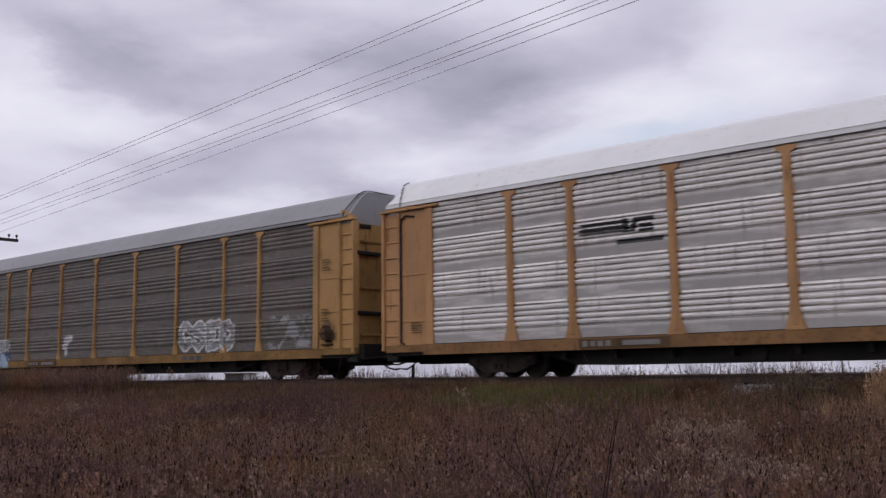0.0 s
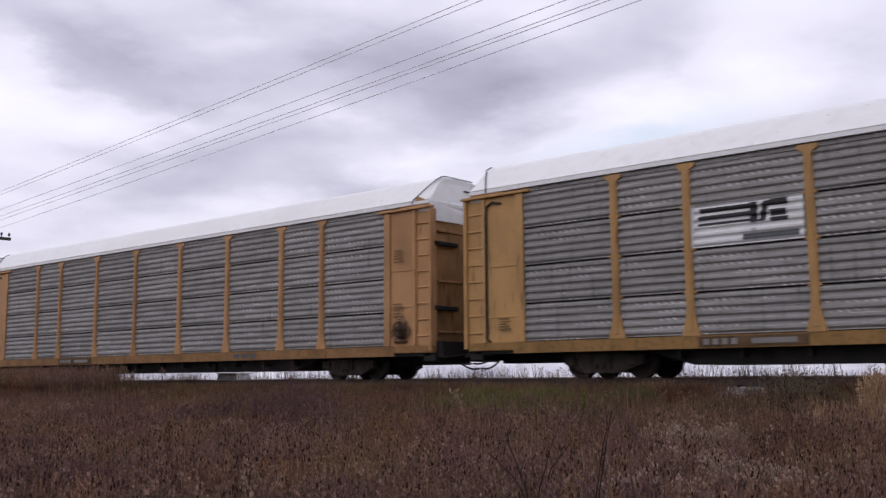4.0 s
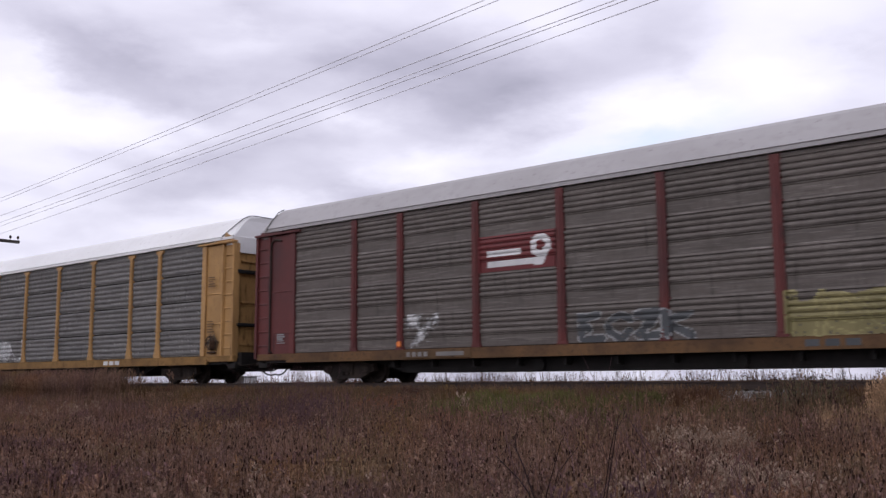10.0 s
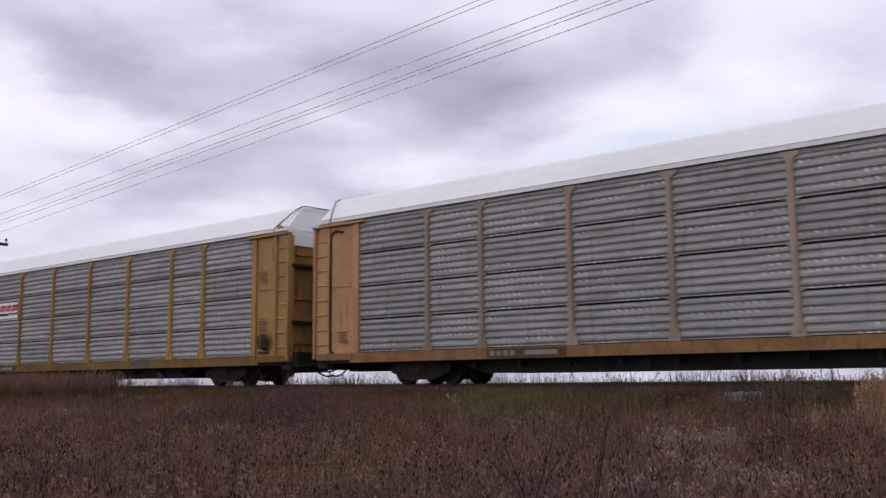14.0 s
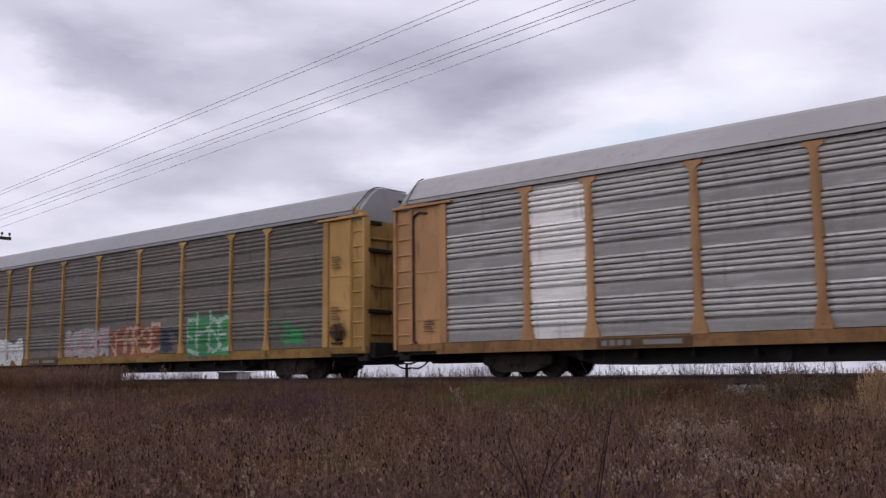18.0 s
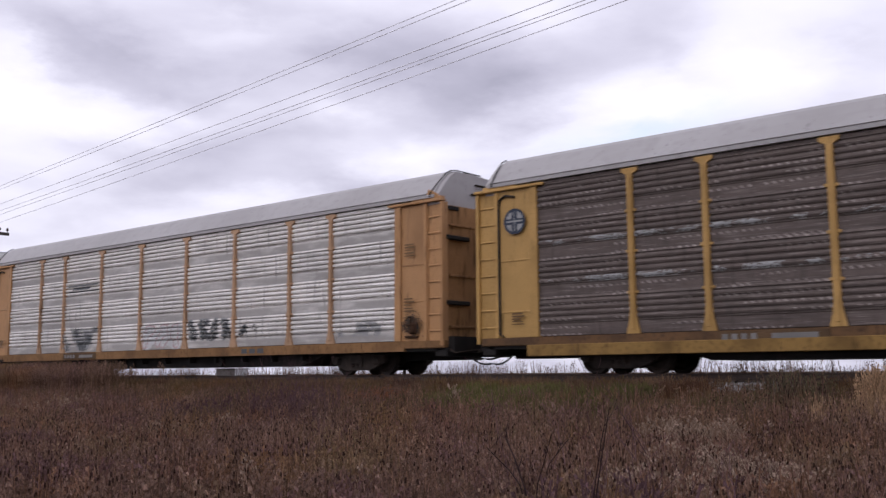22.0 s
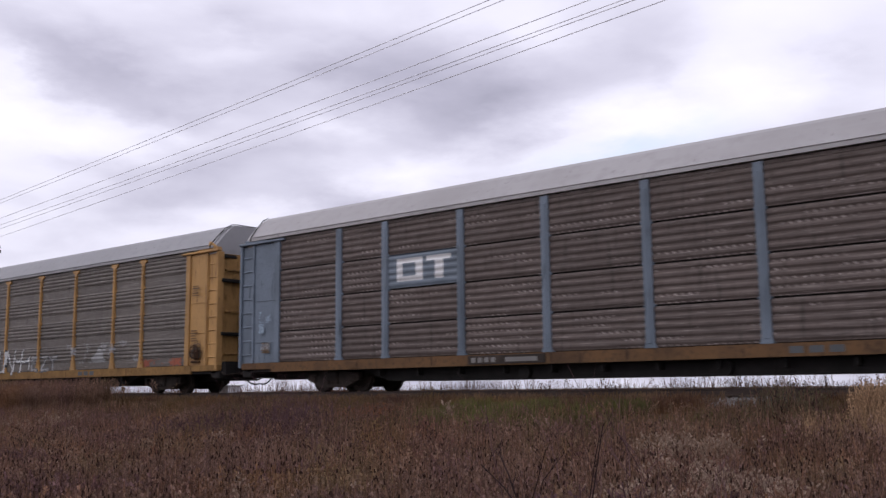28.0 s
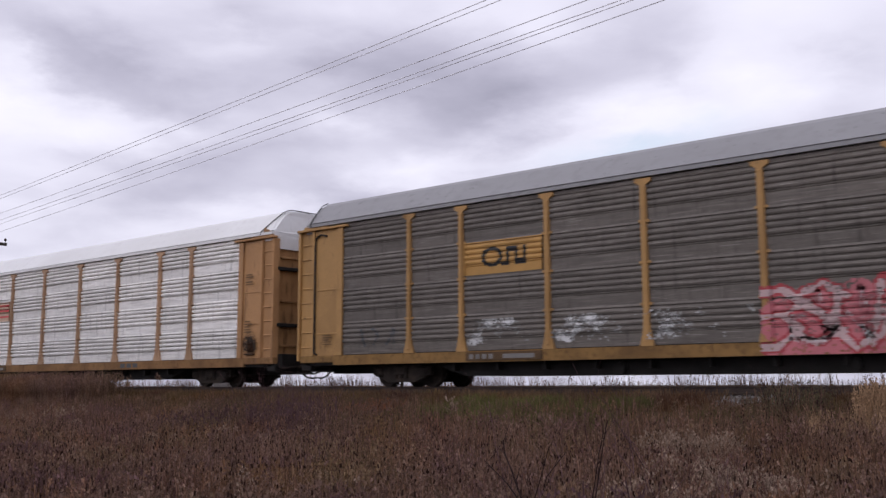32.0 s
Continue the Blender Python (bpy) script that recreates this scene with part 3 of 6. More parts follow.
def end_pieces(sx):
    """The flat end of a car side beyond the panels, piece by piece: name and box."""
    mul = 12.86 if sx > 0 else 13.0
    end = 13.56 if sx > 0 else 13.74
    rows = [("end_plate", EDGE - 0.02, mul + 0.07, -1.545, -1.46, 0.95, 4.85), ("door_jamb", EDGE - 0.02, EDGE + 0.22, -1.605, -1.54, 0.95, 4.85), ("mullion", mul, mul + 0.10, -1.60, -1.54, 0.95, 4.85),
            ("ladder_plate", mul + 0.10, end - 0.06, -1.52, -1.44, 0.95, 4.85), ("corner_post", end - 0.10, end, -1.60, -1.34, 0.80, 4.85)]
    rows += [("stiffener", EDGE + 0.23, mul, -1.562, -1.544, z, z + 0.045) for z in ((1.45, 2.05, 3.1) if sx > 0 else (1.6, 2.95))]
    return [(n, *sorted((sx * p, sx * q)), *r) for n, p, q, *r in rows]


def eave_plate_mesh(sx):
    s = Shape()
    a, b = sorted((sx * 11.5, sx * (13.58 if sx > 0 else 13.76)))
    s.box(a, b, -1.65, -1.44, 4.86, 4.935, 0.012)
    a, b = sorted((sx * 12.4, sx * 13.50))
    s.box(a, b, -1.60, -1.40, 4.925, 5.02, 0.01)
    return s.mesh("eave_plate")


def rung_mesh():
    s = Shape()
    s.prism_x([(-1.545, -0.02), (-1.555, 0.0), (-1.545, 0.02), (-1.51, 0.035), (-1.51, -0.02)], 0.0, 0.52)
    return s.mesh("rung")


def rake_out(z, rake):
    """How far the roof's raked end stands out at a height."""
    return rake * (min(1.0, max(0.0, (z - 5.08) / 0.68)) - 0.75)


def raked_prism(prof, ends, rake):
    """A roof profile drawn out along x between two ends that lean outwards towards the ridge."""
    s = Shape()
    n = len(prof)
    v = [(x + math.copysign(rake_out(z, r), x), y, z) for x, r in zip(ends, rake) for y, z in prof]
    return s.add(v, [(i, (i + 1) % n, n + (i + 1) % n, n + i) for i in range(n)] + [tuple(range(n))[::-1], tuple(range(n, 2 * n))])


def roof_mesh(rake):
    half = [(-1.63, 4.985), (-1.63, 5.075), (-1.56, 5.080), (-1.56, 5.105), (-1.60, 5.115), (-1.30, 5.45), (-1.02, 5.74), (-0.82, 5.855), (-0.60, 5.89), (0.0, 5.91)]
    prof = half + [(-y, z) for y, z in half[-2::-1]]
    return raked_prism(prof, (-13.2, 13.2), (rake, rake)).mesh("roof")


def roof_end_mesh(sx, rake):
    """White hood over the end doors."""
    half = [(-1.42, 4.52), (-1.56, 4.90), (-1.57, 5.08), (-1.28, 5.42), (-1.00, 5.70), (-0.80, 5.81), (0.0, 5.86)]
    prof = half + [(-y, z) for y, z in half[-2::-1]]
    return raked_prism(prof, (sx * 12.7, sx * 13.39), (rake, 0.4 * rake)).mesh("roof_end")


def roof_edge_mesh(sx, rake):
    pts = [(-1.66, 5.0), (-1.63, 5.12), (-1.34, 5.46), (-1.05, 5.77), (-0.82, 5.885), (-0.6, 5.92), (0.6, 5.92)][:7 if sx > 0 else 5]
    return Shape().tube([(sx * (13.215 + rake_out(z, rake)), y, z) for y, z in pts], 0.017, 5).mesh("edge_trim")


def bracket_mesh(sx):
    """A gusset under the raked end of the roof."""
    return Shape().prism_y([(sx * 12.95, 5.02), (sx * 13.42, 5.02), (sx * 13.42, 5.07), (sx * 13.06, 5.24)], -1.60, -1.575).mesh("gusset")


def end_door_mesh(sx, side):
    """One folded leaf of the two that close the car's end."""
    s = Shape()
    plan = [(13.34, -1.44), (13.42, -1.32), (13.48, -0.7), (13.50, -0.012), (13.30, -0.012), (13.30, -1.44)]
    n = len(plan)
    v = [(sx * x, y * -side, z) for z in (0.82, 4.80) for x, y in plan]
    s.add(v, [(i, (i + 1) % n, n + (i + 1) % n, n + i) for i in range(n)] + [tuple(range(n)), tuple(range(n, 2 * n))])
    return s.mesh("end_door")


def door_rib_mesh(sx):
    a, b = sorted((sx * 13.45, sx * 13.52))
    return Shape().box(a, b, -1.2, 1.2, 0, 0.07, 0.01).mesh("door_rib")


def hinge_mesh(sx):
    s = Shape()
    a, b = sorted((sx * 13.44, sx * 13.60))
    s.box(a, b, -1.42, -0.40, 0.0, 0.12, 0.02)
    return s.mesh("door_hinge")


def sill_mesh():
    s = Shape()
    s.prism_x([(-1.585, 0.66), (-1.585, 0.95), (-1.42, 0.95), (-1.42, 0.90), (-1.55, 0.90), (-1.55, 0.71), (-1.42, 0.71), (-1.42, 0.66)], -12.1, 12.1)
    for sx in (-1, 1):
        a, b = sorted((sx * 12.1, sx * 13.6))
        s.box(a, b, -1.58, -1.40, 0.74, 0.95, 0.015)
        a, b = sorted((sx * 8.2, sx * 8.5))
        s.box(a, b, -1.60, -1.58, 0.70, 0.90, 0.008)
    for i in range(-6, 7):
        if i:
            s.box(i * 1.27 - 0.02, i * 1.27 + 0.02, -1.588, -1.56, 0.68, 0.94)
    return s.mesh("side_sill")


def underframe_mesh():
    s = Shape()
    s.prism_y([(-8.45, 0.66), (-7.95, 0.50), (-7.25, 0.30), (7.25, 0.30), (7.95, 0.50), (8.45, 0.66)], -1.15, 1.15)
    s.box(-13.4, 13.4, -1.5, 1.5, 0.66, 0.94)
    s.box(-13.4, 13.4, -0.35, 0.35, 0.42, 0.70, 0.02)
    for i in range(-5, 6):
        s.box(i * 1.5 - 0.05, i * 1.5 + 0.05, -1.4, 1.4, 0.45, 0.68)
    for x in (-2.4, 3.1):
        s.lathe_y([(-1.28, 0.05), (-1.27, 0.17), (-0.7, 0.17), (-0.69, 0.05)], x, 0.46, 12)
    return s.mesh("underframe")


def side_frame_mesh():
    out = [(-1.12, 0.36), (-1.12, 0.58), (-0.70, 0.60), (-0.35, 0.70), (0.35, 0.70), (0.70, 0.60), (1.12, 0.58), (1.12, 0.36), (0.84, 0.26), (0.52, 0.14), (-0.52, 0.14), (-0.84, 0.26)]
    s = Shape().prism_y(out, -0.09, 0.09)
    for x in (-0.86, 0.86):
        s.box(x - 0.14, x + 0.14, -0.14, 0.09, 0.30, 0.54, 0.03)
        s.lathe_y([(-0.17, 0.05), (-0.165, 0.10), (-0.10, 0.11)], x, 0.42, 10)
    for k in range(3):
        s.tube([(-0.2 + k * 0.2, -0.1, 0.25), (-0.2 + k * 0.2, -0.1, 0.62)], 0.07, 8)
    return s.mesh("side_frame")


def wheel_mesh():
    s = Shape().lathe_y([(0.03, 0.10), (0.035, 0.30), (-0.01, 0.34), (-0.02, 0.418), (0.09, 0.425), (0.10, 0.45), (0.125, 0.45), (0.13, 0.34), (0.10, 0.30), (0.11, 0.10)], 0, 0, 22)
    return s.mesh("wheel", smooth=False)


def truck_core_mesh():
    s = Shape()
    s.box(-0.22, 0.22, -1.2, 1.2, 0.34, 0.62, 0.03)
    s.box(-0.9, 0.9, -0.08, 0.08, 0.28, 0.36, 0.02)
    for x in (-0.40, 0.40):
        s.box(x - 0.05, x + 0.05, -0.95, 0.95, 0.16, 0.50, 0.02)
    return s.mesh("truck")


def coupler_mesh(sx):
    s = Shape()
    a, b = sorted((sx * 13.3, sx * 14.05))
    s.box(a, b, -0.09, 0.09, 0.74, 0.92, 0.02)
    a, b = sorted((sx * 13.95, sx * 14.245))
    s.box(a, b, -0.20, 0.16, 0.68, 0.98, 0.05)
    return s.mesh("coupler")


def platform_mesh(sx):
    """Draught gear and end sill between the cars."""
    s = Shape()
    a, b = sorted((sx * 12.9, sx * 13.78))
    s.prism_y([(a, 0.62), (b, 0.62), (b, 1.06), (a, 1.06)], -1.36, 1.36)
    a, b = sorted((sx * 13.2, sx * 13.62))
    s.box(a, b, -1.5, 1.5, 0.50, 0.74, 0.02)
    return s.mesh("end_platform")


def hose_mesh(sx, dy, drop):
    pts = []
    for i in range(9):
        u = i / 8
        pts.append((sx * (13.35 + 0.87 * u), dy + 0.1 * u, 0.62 - drop * math.sin(u * math.pi * 0.62)))
    return Shape().tube(pts, 0.028, 6).mesh("air_hose")


def cut_lever_mesh(sx):
    pts = [(sx * 13.7, -1.45, 0.70), (sx * 13.85, -1.40, 0.60), (sx * 13.9, -0.9, 0.66), (sx * 13.95, -0.2, 0.72)]
    return Shape().tube(pts, 0.02, 5).mesh("cut_lever")


def brake_wheel_mesh():
    s = Shape()
    n = 16
    ring = [(12.42 + 0.22 * math.cos(2 * math.pi * k / n), -1.70, 1.42 + 0.22 * math.sin(2 * math.pi * k / n)) for k in range(n + 1)]
    s.tube(ring, 0.022, 5, caps=False)
    for k in range(4):
        s.tube([(12.42, -1.66, 1.40), ring[k * 4]], 0.022, 4)
    s.box(12.33, 12.60, -1.66, -1.54, 1.14, 1.50, 0.05)
    s.box(12.15, 12.62, -1.63, -1.54, 1.04, 1.10, 0.01)
    return s.mesh("brake_wheel")


def conduit_mesh():
    pts = [(-12.45, -1.57, 4.66), (-12.75, -1.58, 4.72), (-12.94, -1.58, 4.62), (-12.97, -1.58, 4.3), (-12.97, -1.58, 1.05), (-12.85, -1.58, 0.98)]
    return Shape().tube(pts, 0.034, 6).mesh("conduit")


# ---- lettering boards and spray paint, laid on the ribs ----
def skin_y(style, x, z):
    """How far out the painted surface lies at a place on the car's side."""
    prof = PROFILES[style]
    u = np.mod(z - PANEL_Z, PANEL_H)
    out = PANEL_Y + np.interp(u, [p[0] for p in prof] + [PANEL_H], [p[1] for p in prof] + [0.0]) + 0.012
    out = np.where(z < 0.955, 1.597, out)
    for p in XS:
        out = np.where((np.abs(x - p) < 0.13) & (z > 0.955), 1.632, out)
    out = np.where((np.abs(x) > EDGE) & (z > 0.955), 1.615, out)
    return out


def skin(name, car, style, x0, x1, z0, z1, painter, label):
    """A coat of paint between two places on the near side; painter gives each small patch its ink, or none."""
    flat = name in ("shield_board", "name_board")
    step = 0.045 if x1 - x0 > 1.0 else 0.024
    base = [0.0] if flat else [u for u, _ in PROFILES[style]]
    zs = {z0, z1, 0.95, 0.956}
    for k in range(-1, 5):
        zs |= {PANEL_Z + k * PANEL_H + u for u in base}
    grid = sorted(z for z in zs if z0 <= z <= z1 and not (0.66 < z < 0.95 and z not in (z0, z1)))
    fine = []
    for a, b in zip(grid[:-1], grid[1:]):
        k = max(1, int(math.ceil((b - a) / step)))
        fine += [a + (b - a) * i / k for i in range(k)]
    fine.append(grid[-1])
    z = np.array(fine)
    nx = max(2, int((x1 - x0) / step))
    x = np.linspace(x0, x1, nx + 1)
    xc, zc = np.meshgrid((x[1:] + x[:-1]) / 2, (z[1:] + z[:-1]) / 2, indexing="ij")
    ink, inks = painter((xc - x0) / (x1 - x0), (zc - z0) / (z1 - z0), x1 - x0, z1 - z0)
    ii, jj = np.nonzero(ink >= 0)
    if not len(ii):
        return
    X, Z = np.meshgrid(x, z, indexing="ij")
    Y = -skin_y(style, X, Z) if not flat else np.where(np.minimum(np.abs(X - x0), np.abs(X - x1)) < 0.02, -1.56, -1.632)
    used, idx = np.unique(np.stack([ii * len(z) + jj, (ii + 1) * len(z) + jj, (ii + 1) * len(z) + jj + 1, ii * len(z) + jj + 1], -1), return_inverse=True)
    idx = idx.reshape(-1, 4)
    V = np.stack([X, Y, Z], -1).reshape(-1, 3)[used]
    me = bpy.data.meshes.new(name)
    me.from_pydata(V.tolist(), [], idx.tolist())
    for k in inks:
        me.materials.append(INK[k])
    me.polygons.foreach_set("material_index", ink[ii, jj].astype(np.int32))
    me.update()
    tagged(part(name, me, None, car, label), kind="stuff" if name == "graffiti" else "")


def letters(seed, fill, line, cloud=None, wild=0.5, fat=1.0, streaky=0.14):
    """Swollen spray-can letter forms that spell nothing."""
    inks = [fill, line] + ([cloud] if cloud else [])

    def painter(u, v, w, h):
        rng = np.random.default_rng(seed)
        X, Z = u * w, v * h
        n = max(1, int(round(w / (0.82 * h))))
        cell = w / n
        d = np.full(u.shape, 9.0)
        for i in range(n):
            cx = (i + 0.5) * cell
            pts = [np.array([cx + (rng.uniform(-0.36, 0.36)) * cell, h * rng.choice([0.2, 0.5, 0.8]) + rng.uniform(-0.06, 0.06) * h]) for _ in range(5)]
            pts[0][1], pts[2][1] = 0.2 * h, 0.82 * h
            for a, b in zip(pts[:-1], pts[1:]):
                ab = b - a
                t = np.clip(((X - a[0]) * ab[0] + (Z - a[1]) * ab[1]) / max(ab @ ab, 1e-4), 0, 1)
                d = np.minimum(d, np.hypot(X - a[0] - t * ab[0], Z - a[1] - t * ab[1]))
        wob = 0.022 * np.sin(X * 9 + seed) * np.sin(Z * 11 + 2 * seed) * wild * 2
        d = d + wob
        r = 0.115 * h * fat
        ink = np.full(u.shape, -1)
        if cloud:
            edge = 0.09 * np.sin(X * 3.1 + seed) + 0.06 * np.sin(X * 7.3 + 2.2 * seed)
            ink[(np.abs(v - 0.5) < 0.40 + edge) & (u > 0.02) & (u < 0.98)] = 2
        ink[d < r * 1.55] = 1
        ink[d < r] = 0
        if streaky:
            ink[(ink == 0) & (rng.random(u.shape) < streaky)] = -1
        return ink, inks

    return painter


# strokes of block letters on a grid of three by five places, a to o, row by row from the top left
STROKES = {"d": "amnlfba", "u": "ajnlc", "b": "amnlhfba gh", "k": "am cgo", "a": "mdbfo gi", "s": "fbdhlnj", "e": "camo gh", "r": "mabfhg ho", "n": "maoc",
           "o": "bdjnlfb", "c": "fbdjnl", "t": "ac bn", "z": "acmo", "h": "am co gi", "w": "amhoc", "l": "amo", "m": "madhfco"}


def glyphs(forms, fill, line, cloud=None, fat=1.0, rim=1.5, seed=1, streaky=0.12, lean=0.0, wide=0.38):
    """A row of sprayed block letters: strokes with a filled core, a rim in a second ink, and a cloud behind them where asked for."""
    inks = [fill, line] + ([cloud] if cloud else [])

    def painter(u, v, w, h):
        rng = np.random.default_rng(seed)
        X, Z = u * w, v * h
        cell = w / len(forms)
        d = np.full(u.shape, 9.0)
        for i, key in enumerate(forms):
            grow, drop = rng.uniform(0.88, 1.04), rng.uniform(-0.04, 0.04)
            for run in STROKES[key].split():
                at = []
                for ch in run:
                    c, r = (ord(ch) - 97) % 3, (ord(ch) - 97) // 3
                    z = h * (0.5 + (0.36 - 0.18 * r) * grow + drop)
                    at.append((cell * (i + 0.5 + (c - 1) * wide) + lean * (z - h / 2) + rng.uniform(-0.07, 0.07) * cell, z + rng.uniform(-0.05, 0.05) * h))
                for (ax, az), (bx, bz) in zip(at[:-1], at[1:]):
                    ex, ez = bx - ax, bz - az
                    t = np.clip(((X - ax) * ex + (Z - az) * ez) / max(ex * ex + ez * ez, 1e-4), 0, 1)
                    d = np.minimum(d, np.hypot(X - ax - t * ex, Z - az - t * ez))
        d = d + 0.022 * np.sin(X * 11 + seed) * np.sin(Z * 9 + X * 3) + 0.016 * np.sin(Z * 17 + X * 5)
        core = 0.075 * h * fat * (1 + 0.35 * np.sin(X * 2.7 + seed) * np.sin(Z * 3.1 + 0.5 * seed))
        worn = np.sin(X * 1.9 + seed) * np.cos(Z * 13 + 0.7 * seed) + 0.7 * np.sin(X * 5.3 - Z * 4 + seed) + rng.normal(0, 0.5, u.shape)
        ink = np.full(u.shape, -1)
        if cloud:
            edge = 0.06 * np.sin(X * 2.3 + seed) + 0.05 * np.sin(X * 5.9 + 2 * seed)
            ink[(v < 0.86 + edge) & (v > 0.05) & (u > 0.01 + 0.03 * np.sin(Z * 6)) & (u < 0.99)] = 2
        ink[d < core * rim] = 1
        ink[d < core] = 0
        ink[(rng.random(u.shape) < streaky * 0.5) | (worn > 2.1 - 3.2 * streaky)] = -1
        return ink, inks

    return painter


def smear(seed, a, b=None, cover=0.5):
    """Scuffed, half-cleaned paint."""
    inks = [a] + ([b] if b else [])

    def painter(u, v, w, h):
        rng = np.random.default_rng(seed)
        f = np.zeros(u.shape)
        for k in range(9):
            p = rng.uniform(0, 6.3, 2)
            s = rng.uniform(0.6, 3.6) * (1 + k * 0.4)
            q = rng.uniform(-3.5, 3.5)
            f += np.sin(u * w * s + p[0] + q * v * h) * np.cos(v * h * s * 0.9 + p[1]) / (1 + 0.25 * k)
        f = f / 2.2 + rng.normal(0, 0.18, u.shape)
        lim = np.quantile(f, 1 - cover)
        ink = np.where(f > lim, 0, -1)
        if b:
            ink = np.where(f > np.quantile(f, 1 - cover * 0.4), 1, ink)
        fade = np.minimum(np.minimum(u, 1 - u) * w / 0.3, np.minimum(v, 1 - v) * h / 0.15)
        ink[fade + rng.uniform(-0.5, 0.3, u.shape) < 0] = -1
        return ink, inks

    return painter


def stain(seed, ink_name):
    """A ragged blot, thick in the middle and spattered at its edge, with a few runs below."""
    def painter(u, v, w, h):
        rng = np.random.default_rng(seed)
        r = np.hypot((u - 0.48) / 0.44, (v - 0.52) / 0.40) + 0.16 * np.sin(u * 19 + seed) * np.sin(v * 15) + rng.normal(0, 0.22, u.shape)
        runs = (np.sin(u * w * 34 + seed) > 0.55) & (v < 0.5) & (v > 0.08 + 0.3 * rng.random(u.shape))
        return np.where((r < 0.72) | (runs & (r < 1.15)), 0, -1), [ink_name]

    return painter


def scribble(seed, ink_name):
    """A thin spray-can line that loops up and down."""
    def painter(u, v, w, h):
        rng = np.random.default_rng(seed)
        X, Z = u * w, v * h
        ink = np.full(u.shape, -1)
        n = int(h / 0.36)
        for i in range(n):
            cx, cz = w * rng.uniform(0.35, 0.65), (i + 0.5) * h / n
            p = np.array([[cx + w * rng.uniform(-0.35, 0.35), cz + rng.uniform(-0.24, 0.24)] for _ in range(5)])
            for a, b in zip(p[:-1], p[1:]):
                ab = b - a
                t = np.clip(((X - a[0]) * ab[0] + (Z - a[1]) * ab[1]) / max(ab @ ab, 1e-4), 0, 1)
                ink[np.hypot(X - a[0] - t * ab[0], Z - a[1] - t * ab[1]) < 0.020] = 0
        return ink, [ink_name]

    return painter


def scuffs(seed, ink_name, cover):
    """Rows of short slanted pale scuffs that follow the ribs."""
    def painter(u, v, w, h):
        rng = np.random.default_rng(seed)
        X, Z = u * w, v * h
        f = sum(np.sin(X * s + p) * np.cos(Z * s * 1.9 + q) for s, p, q in zip(rng.uniform(0.5, 2.2, 5), rng.uniform(0, 6, 5), rng.uniform(0, 6, 5)))
        where = f + rng.normal(0, 0.2, u.shape) > np.quantile(f, 1 - cover)
        row = np.abs(np.mod(Z, 0.197) / 0.197 - 0.5) < 0.24
        tooth = np.mod(X + 0.4 * Z, 0.22) < 0.11
        return np.where(where & row & tooth, 0, -1), [ink_name]

    return painter


def board(back, marks):
    """A flat-coloured board with bars ('r', u0, u1, v0, v1, ink) and rings ('o', u, v, ru, rv, hole, ink); back may be None."""
    inks = sorted({k[-1] for k in marks} | ({back} if back else set()))

    def painter(u, v, w, h):
        ink = np.full(u.shape, inks.index(back) if back else -1)
        for k in marks:
            if k[0] == "r":
                hit = (u > k[1]) & (u < k[2]) & (v > k[3]) & (v < k[4])
            elif k[0] == "s":    # slanted bar
                uu = u - (v - k[3]) * k[5]
                hit = (uu > k[1]) & (uu < k[2]) & (v > k[3]) & (v < k[4])
            else:
                q = np.hypot((u - k[1]) / k[3], (v - k[2]) / k[4])
                hit = (q < 1) & (q > k[5])
            ink[hit] = inks.index(k[-1])
        return ink, inks

    return painter


def shield(back, low="rose", u0=0.21, u1=0.79, v0=0.14, v1=0.94):
    """A heraldic shield on a coloured board."""
    inks = [back, "flagblue", "white", "stripe" if low == "rose" else low]

    def painter(u, v, w, h):
        a, b = (u - u0) / (u1 - u0), (v - v0) / (v1 - v0)
        ink = np.zeros(u.shape, int)
        side = np.where(b > 0.55, 0.04 * np.abs(np.sin((b - 0.55) * 9)), 0.05)
        foot = 0.14 * (2 * a - 1) ** 2
        inside = (a > side) & (a < 1 - side) & (b > foot) & (b < 1 - 0.10 * np.abs(2 * a - 1) ** 0.7)
        ink[inside] = 2
        stripe = (np.floor(a * 11) % 2 == 0) & (b < 0.56)
        if low == "rose":
            ink[inside & stripe] = 3
        top = inside & (b > 0.56)
        ink[top] = 1
        ink[top & (b > 0.62) & (b < 0.72) & (a > 0.12) & (a < 0.88)] = 2
        ink[top & (b > 0.79) & (b < 0.88) & (a > 0.14) & (a < 0.86)] = 2
        return ink, inks

    return painter


SHEETS = {
    "white": ((0.720, 0.692, 0.660), (0.19, 0.175, 0.165), 0.0), "silver": ((0.430, 0.412, 0.394), (0.14, 0.135, 0.13), 0.0), "light": ((0.257, 0.248, 0.241), (0.10, 0.097, 0.093), 0.6),
    "grey": ((0.149, 0.139, 0.128), (0.068, 0.063, 0.06), 0.5), "drab": ((0.150, 0.132, 0.117), (0.056, 0.048, 0.043), 0.0), "brown": ((0.136, 0.116, 0.104), (0.042, 0.034, 0.03), 0.9),
    "slate": ((0.128, 0.122, 0.116), (0.05, 0.048, 0.048), 0.7), "dark": ((0.100, 0.086, 0.076), (0.038, 0.034, 0.032), 0.8), "umber": ((0.107, 0.083, 0.074), (0.038, 0.03, 0.027), 0.5),
    "taupe": ((0.122, 0.105, 0.094), (0.05, 0.043, 0.038), 0.0), "bright": ((0.800, 0.775, 0.745), (0.29, 0.275, 0.26), 0.0), "pearl": ((0.553, 0.533, 0.514), (0.17, 0.165, 0.16), 0.0), "zinc": ((0.299, 0.291, 0.285), (0.12, 0.117, 0.113), 0.6),
}


